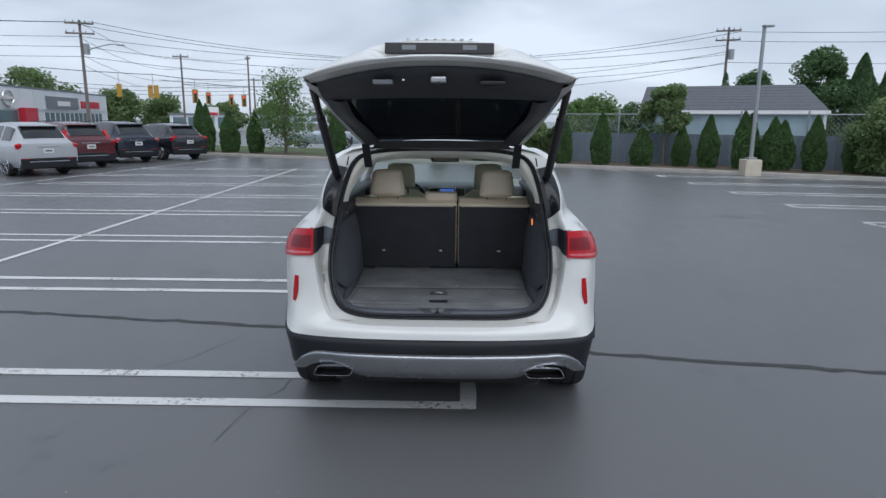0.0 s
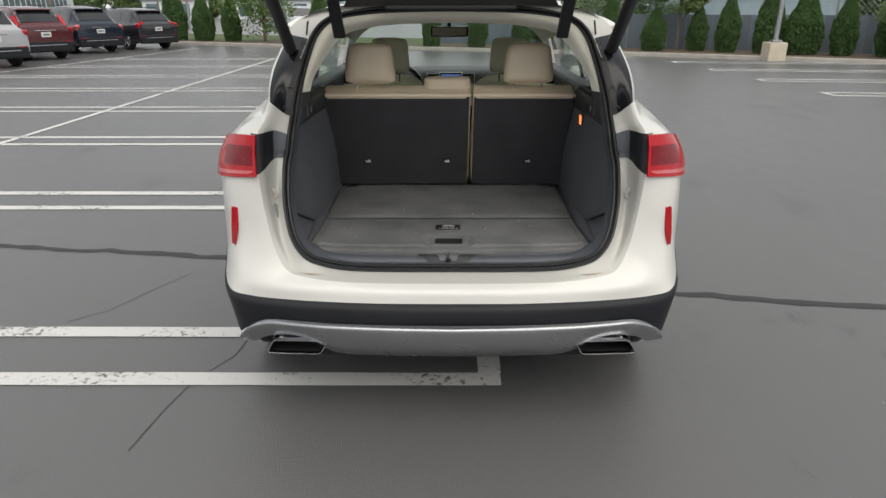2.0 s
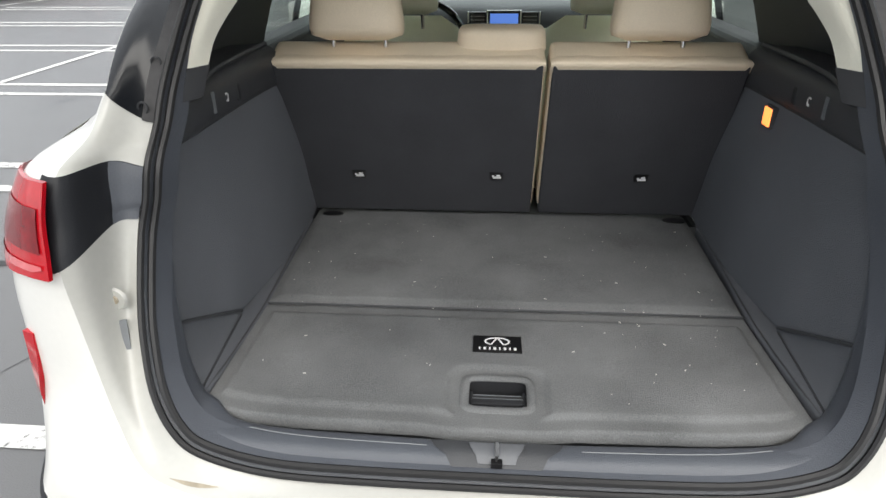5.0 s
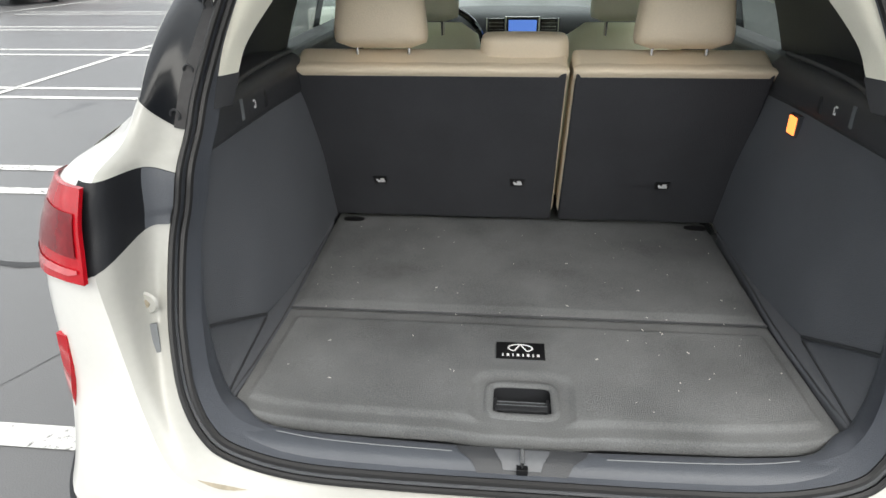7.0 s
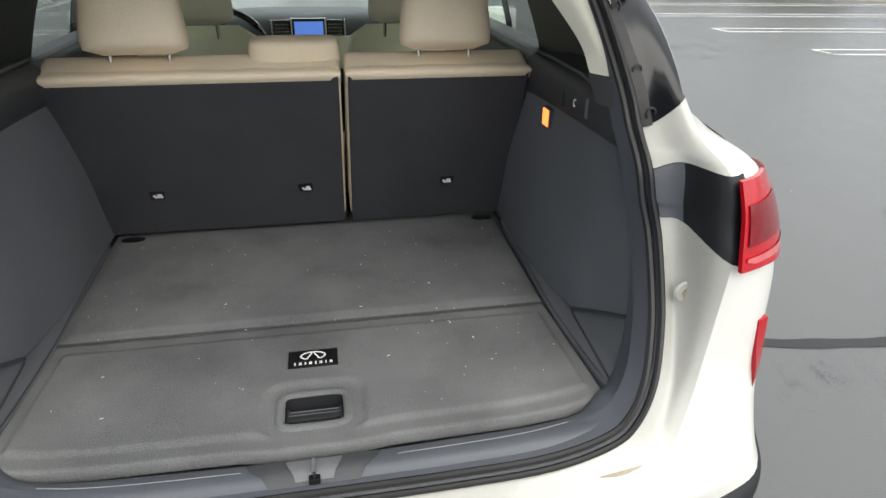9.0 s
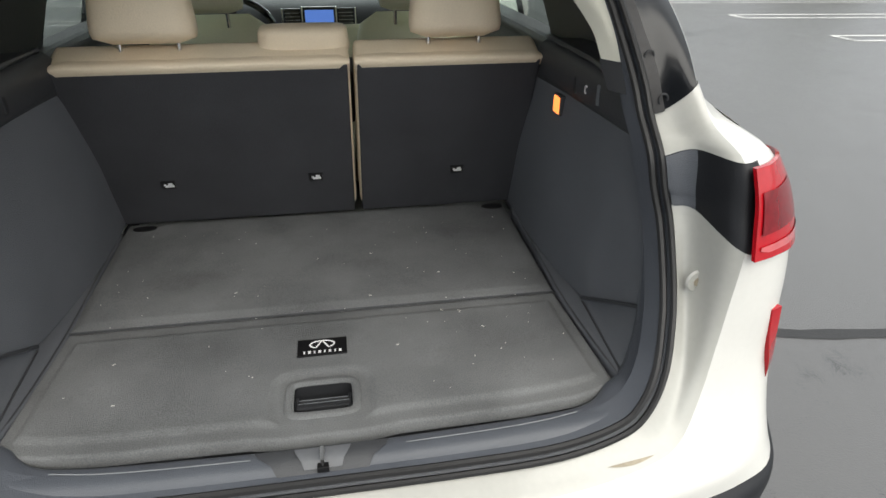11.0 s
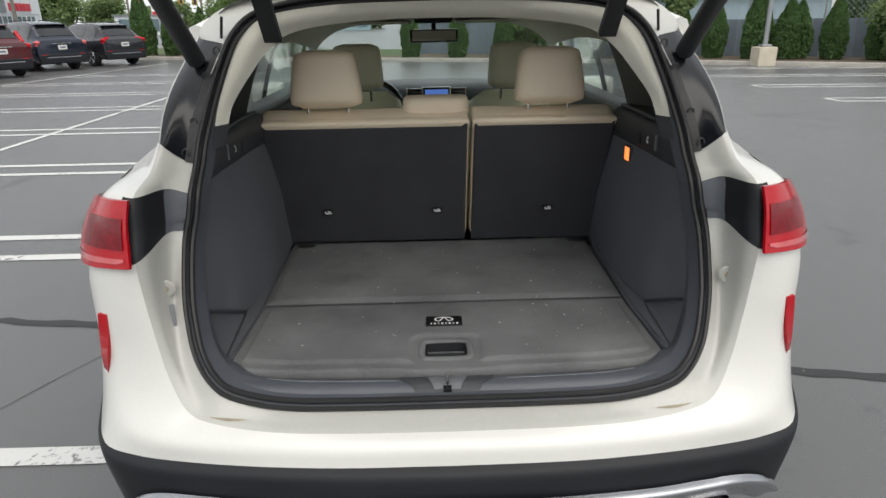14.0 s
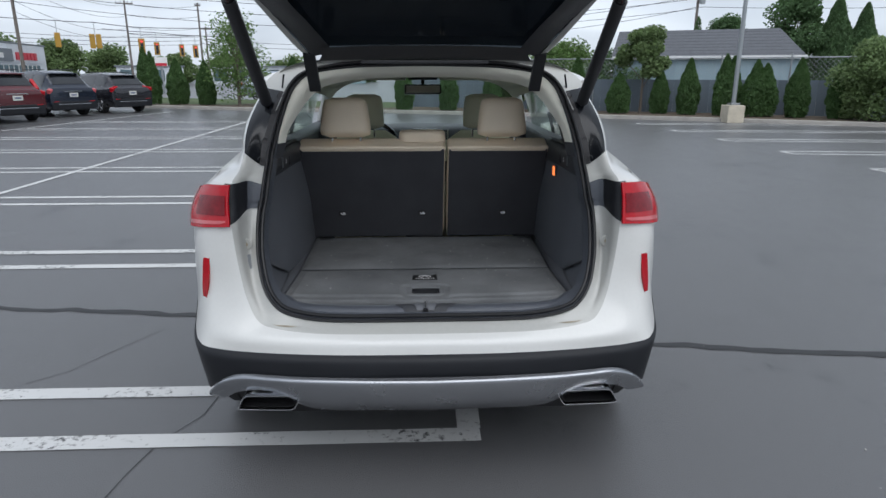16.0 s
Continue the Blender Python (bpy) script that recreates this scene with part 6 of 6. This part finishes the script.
for i, (a, b) in enumerate(zip(FENCE, FENCE[1:])):
    a, b = Vector((*a, 0)), Vector((*b, 0))
    L = (b - a).length
    bm = bmesh.new()
    rod(bm, a, a + Vector((0, 0, 2.25)), .035, seg=8)
    part("post", bm, GALV, fence, "galvanised post")
    bm = bmesh.new()
    rod(bm, a + Vector((0, 0, 2.12)), b + Vector((0, 0, 2.12)), .022, seg=8)
    part("top_rail", bm, GALV, fence, "galvanised top rail")
    rot = math.degrees(math.atan2(b.y - a.y, b.x - a.x))
    k = max(1, int(L / .30))
    for j in range(k):
        p = a.lerp(b, (j + .5) / k)
        bm = bmesh.new()
        box(bm, (0, 0, 0), (L / k * .985, .012, 1.28), m=pose(p.x, p.y, .70, 0, 0, rot))
        part("slat", bm, SLAT, fence)
    bm = bmesh.new()
    d = (b - a).normalized()
    m = int(L / .16)
    for j in range(m):
        p, q = a.lerp(b, j / m), a.lerp(b, min(1, (j + 4.5) / m))
        rod(bm, p + Vector((0, .02, 1.34)), q + Vector((0, .02, 2.1)), .0035, seg=3)
        rod(bm, q + Vector((0, .03, 1.34)), p + Vector((0, .03, 2.1)), .0035, seg=3)
    tagged(part("mesh", bm, GALV, fence, "wire mesh"), kind="stuff")

# outbuilding with a gable roof
def outbuilding():
    hut = thing("outbuilding", "low blue-grey outbuilding with grey shingle roof behind the fence", "building", "", pose(15.6, 33.13, 0, 0, 0, -24.5))
    w, d, e, rg = 9.25, 4.5, 2.36, 3.82
    part("wall", boxes(((0, -d / 2, e / 2), (w - .4, .16, e)), ((0, d / 2, e / 2), (w - .4, .16, e)), ((-w / 2 + .2, 0, e / 2), (.16, d, e)), ((w / 2 - .2, 0, e / 2), (.16, d, e))), SIDING, hut, "blue-grey siding walls")
    for i in range(int((w - .5) / .38)):
        part("siding_board", boxes(((-w / 2 + .42 + i * .38, -d / 2 - .088, e / 2), (.365, .018, e - .02))), SIDING, hut)
    for s in (-1, 1):
        n = 9
        for i in range(n):
            f0, f1 = i / n, (i + 1) / n
            bm = bmesh.new()
            y0, y1 = s * (d / 2 + .35) * (1 - f0), s * (d / 2 + .35) * (1 - f1)
            z0, z1 = e + (rg - e) * f0, e + (rg - e) * f1
            x0, x1 = w / 2 - f0 * 1.15, w / 2 - f1 * 1.15
            v = [bm.verts.new(p) for p in ((-w / 2, y0, z0 + .012), (x0, y0, z0 + .012), (x1, y1, z1), (-w / 2, y1, z1))]
            v2 = [bm.verts.new((p.co.x, p.co.y, p.co.z - .03)) for p in v]
            bm.faces.new(v); bm.faces.new(v2[::-1])
            for k in range(4):
                bm.faces.new((v[k], v2[k], v2[(k + 1) % 4], v[(k + 1) % 4]))
            bmesh.ops.recalc_face_normals(bm, faces=bm.faces[:])
            part("shingle_course", bm, SHINGLE, hut)
    bm = bmesh.new()
    v = [bm.verts.new(p) for p in ((w / 2, -(d / 2 + .35), e), (w / 2, d / 2 + .35, e), (w / 2 - 1.15, 0, rg))]
    bm.faces.new(v)
    part("hip_slope", bm, SHINGLE, hut)
    part("fascia", boxes(((0, -(d / 2 + .36), e - .02), (w, .03, .16))), WHITE_TRIM, hut, "white eave board")
    part("corner_board", boxes(((w / 2 - .2, -d / 2 - .09, e / 2), (.14, .06, e))), WHITE_TRIM, hut, "white corner board")
    bm = bmesh.new()
    prism(bm, [(-d / 2, e), (d / 2, e), (0, rg - .1)], -w / 2 + .05, -w / 2 + .12, "x")
    part("gable", bm, SIDING, hut)


outbuilding()

# lot lamp post on a concrete base
post = thing("lamp_post", "grey steel lamp post on a square concrete base", "lamp post", "", pose(10.42, 18.85, 0))
bm = bmesh.new()
box(bm, (0, 0, .27), (.56, .56, .58), bevel=.03)
part("base", bm, surface("weathered_concrete", (.50, .45, .36), .85, vary=.2, scale=4, bump=.4), post, "square concrete base")
bm = bmesh.new()
box(bm, (0, 0, .60), (.30, .30, .06), bevel=.01)
part("base_cover", bm, GALV, post)
bm = bmesh.new()
cyl(bm, .075, .06, 4.45, pose(0, 0, .56), 12)
part("pole", bm, GALV, post, "grey steel pole", True)
part("lamp_head", boxes(((.10, -.05, 4.98), (.34, .22, .07)), bevel=.02), GALV, post, "flat lamp head")

# utility poles with cross arms, insulators and wires
POLE_WOOD = surface("pole_wood", (.17, .15, .135), .9, vary=.25, scale=6, bump=.5, fine=30)
WIRE = surface("wire", (.03, .03, .035), .6, vary=.1)


def utility_pole(x, y, h, arm, turn=0, kit=True):
    u = thing("utility_pole", "weathered wooden utility pole with cross arms and wires", "utility pole", "utility poles", pose(x, y, 0, 0, 0, turn))
    bm = bmesh.new()
    cyl(bm, .13, .09, h, pose(0, 0, 0), 10)
    part("pole", bm, POLE_WOOD, u)
    for z in ((h - .25, h - .95) if kit else (h - .3,)):
        part("cross_arm", boxes(((0, -.14, z), (arm, .10, .12)), bevel=.01), POLE_WOOD, u)
        for k in (-.46, -.2, .2, .46):
            bm = bmesh.new()
            cyl(bm, .05, .035, .16, pose(k * arm, -.14, z + .06), 8)
            part("insulator", bm, GALV, u)
    if kit:
        bm = bmesh.new()
        cyl(bm, .22, .22, .75, pose(.32, -.1, h - 2.4), 12)
        part("transformer", bm, GALV, u, "grey transformer can")


utility_pole(-27.2, 44.2, 8.75, 1.9, 20)
utility_pole(-30.9, 70.2, 8.9, 1.7, 15, False)
utility_pole(-24.1, 72.7, 8.95, .6, 15, False)
utility_pole(21.3, 48.3, 9.0, 1.8, -25)
utility_pole(-27.0, 84.0, 7.2, 1.5, 10, False)
arm = thing("street_lamp_arm", "curved street lamp arm on the utility pole", "street lamp", "", pose(-27.2, 44.2, 0))
bm = bmesh.new()
sweep(bm, spline([(0, 0, 6.4), (1.0, -.1, 6.8), (2.3, -.2, 7.05), (2.9, -.2, 7.0)], 12), ring(.04, 6))
part("arm", bm, GALV, arm)
part("lamp_head", boxes(((3.0, -.2, 6.98), (.5, .16, .1)), bevel=.03), GALV, arm)


def wire(a, b, sag, r=.016):
    a, b = Vector(a), Vector(b)
    bm = bmesh.new()
    pts = [a.lerp(b, i / 16) - Vector((0, 0, sag * 4 * (i / 16) * (1 - i / 16))) for i in range(17)]
    sweep(bm, pts, ring(r, 4))
    tagged(part("overhead_wire", bm, WIRE), "thin black overhead wire between poles", "wire", "overhead wires", "structure")


P1, P2, P3, P4 = (-27.2, 44.2), (-30.9, 70.2), (-24.1, 72.7), (21.3, 48.3)
for dx, z in ((-.9, 8.6), (.9, 8.6), (0, 7.6), (0, 6.9), (.1, 6.2)):
    wire((P1[0] + dx, P1[1], z), (P4[0] + dx, P4[1], z + .1), 2.4 if z > 8 else 1.6)
    wire((P1[0] + dx, P1[1], z), (-75 + dx, 36, z + 1.3), .5)
for z in (8.6, 7.5, 6.3, 5.6):
    wire((*P1, z), (*P2, z - .2), .8)
    wire((*P2, z), (*P3, z), .3)
for z in (8.7, 8.0, 6.4):
    wire((*P4, z), (60, 44, z + .9), .5)
wire((*P4, 7.2), (-3, 62, 5.6), .6)
wire((*P4, 6.4), (2, 60, 4.8), .6)
for z in (5.4, 5.0, 4.6):
    wire((-46, 56, z + .4), (-24.1, 72.7, z), .5, .02)
for z in (5.2, 4.7):
    wire((-24.1, 72.7, z), (6, 70, z - .3), .6, .02)

# traffic signals on a span wire
YELLOW = surface("signal_yellow", (.42, .24, .03), .5, vary=.1)
SIGNAL_RED = glow("signal_red", (.9, .08, .05), .35)


def signal(x, y, z, face, two=False):
    s = thing("traffic_signal", "yellow traffic signal head hanging from a span wire", "traffic light", "traffic signals", pose(x, y, z, 0, 0, 25))
    for k in ((-.26, .26) if two else (0,)):
        part("housing", boxes(((k, 0, 0), (.46, .3, 1.25)), bevel=.04), YELLOW, s, "signal housing")
        if face:
            part("backing", boxes(((k, -.16, 0), (.26, .02, 1.1))), BLACK_PLASTIC, s)
            part("frame", boxes(((k, .1, 0), (.56, .1, 1.35)), bevel=.03), YELLOW, s)
            for i, zz in enumerate((.4, 0, -.4)):
                bm = bmesh.new()
                cyl(bm, .12, .12, .05, pose(k, -.16, zz, 90, 0, 0), 14)
                part("lens", bm, SIGNAL_RED if i == 0 else SMOKED, s)
    bm = bmesh.new()
    rod(bm, (0, 0, .6), (0, 0, 1.72), .03, seg=6)
    part("hanger", bm, GALV, s)


for x, y, z, f, two in ((-32.2, 58.6, 4.4, 0, False), (-29.5, 59.9, 4.35, 0, True), (-26.0, 61.4, 4.0, 1, False), (-28.4, 71.2, 4.1, 1, False), (-27.7, 76.8, 4.1, 1, False), (-24.7, 72.5, 3.85, 1, False)):
    signal(x, y, z, f, two)
for pts in ([(-38, 56, 6.3), (-32.2, 58.6, 6.05), (-29.5, 59.9, 6.0), (-26.0, 61.4, 5.65), (-20, 64.5, 5.8)], [(-33, 69, 6.0), (-28.4, 71.2, 5.75), (-24.7, 72.5, 5.5), (-20, 75, 5.6)], [(-33, 75.5, 5.9), (-27.7, 76.8, 5.75), (-22, 78.5, 5.8)]):
    for a, b in zip(pts, pts[1:]):
        wire(a, b, .04, .03)

# dealership building across the street
PANEL = surface("pale_wall_panel", (.66, .69, .72), .55, vary=.06, scale=.6, piece=.04)
STORE_GLASS = surface("shop_glass", (.10, .15, .17), .15, vary=.2, scale=.5)
SIGN_RED = surface("sign_red", (.50, .02, .04), .5, vary=.08)
SIGN_GREY = surface("sign_grey", (.16, .18, .20), .5, vary=.1)
store = thing("dealership", "pale grey flat-roofed car dealership across the street", "building", "", pose(-33.6, 51.9, 0, 0, 0, 101))
part("wall", boxes(((-3, 4, 1.98), (27.4, 8, 3.96))), PANEL, store, "pale grey panel walls")
part("parapet", boxes(((-3, 4, 4.0), (27.6, 8.2, .12))), SIGN_GREY, store)
for i in range(13):
    part("wall_panel", boxes(((-15.4 + i * 2.05, -.05, 3.15), (1.98, .08, 1.5))), PANEL, store)
for i in range(13):
    part("shop_window", boxes(((-4.0 + i * 1.02, -.05, 1.35), (.92, .08, 1.7))), STORE_GLASS, store, "dark shop window")
    part("mullion", boxes(((-4.0 + i * 1.02 - .51, -.08, 1.35), (.06, .1, 1.8))), WHITE_TRIM, store)
part("sign_board", boxes(((-.7, -.14, 3.0), (6.6, .12, 1.0)), bevel=.02), SIGN_GREY, store, "grey sign board")
part("sign_bar", boxes(((-.7, -.22, 2.95), (2.6, .05, .4))), WHITE_TRIM, store, "white lettering bar")
for i in range(6):
    part("sign_letter_bar", boxes(((3.7 + i * .8, -.14, 2.95), (.6, .10, .62))), SIGN_RED, store, "red lettering bar")
part("entrance_wing", boxes(((-7.7, -.3, 1.25), (2.0, .5, 2.5))), SIGN_RED, store, "red entrance panel")
part("shop_window", boxes(((-10.8, -.06, 1.3), (3.6, .1, 2.0))), STORE_GLASS, store, "dark shop window")
bm = bmesh.new()
sweep(bm, [(-10.4 + .8 * math.cos(a), -.2, 3.15 + .55 * math.sin(a)) for a in [2 * math.pi * i / 28 for i in range(28)]], ring(.07, 6), up=(0, 1, 0), closed=True)
part("round_emblem", bm, CHROME, store, "silver ring emblem")
part("emblem_bar", boxes(((-10.4, -.2, 3.15), (2.1, .06, .2))), CHROME, store, "silver emblem bar")
# low far shops
for x, y, w, h, turn, mat in ((-24, 92, 10, 2.3, 12, PANEL), (-12, 98, 8, 2.5, 5, SIDING), (-36, 88, 8, 2.3, 20, PANEL)):
    shop = thing("far_shop", "low pale shop building far down the street", "building", "far shops", pose(x, y, 0, 0, 0, turn))
    part("wall", boxes(((0, 0, h / 2), (w, 6, h))), mat, shop)
    part("roof_edge", boxes(((0, 0, h + .08), (w + .4, 6.4, .2))), SIGN_GREY, shop)
    for i in range(4):
        part("shop_window", boxes(((-w * .36 + i * w * .24, -3.03, 1.2), (w * .17, .08, 1.5))), STORE_GLASS, shop)
sgn = thing("roadside_sign", "tall white roadside sign with red panel on a post", "sign", "", pose(-20.3, 50.7, 0, 0, 0, 15))
bm = bmesh.new()
rod(bm, (0, 0, 0), (0, 0, 2.2), .09)
part("post", bm, GALV, sgn)
part("panel", boxes(((0, 0, 2.4), (.9, .16, .7)), bevel=.03), WHITE_TRIM, sgn, "white sign panel")
part("panel_stripe", boxes(((0, -.10, 2.2), (.8, .04, .22))), SIGN_RED, sgn, "red sign stripe")
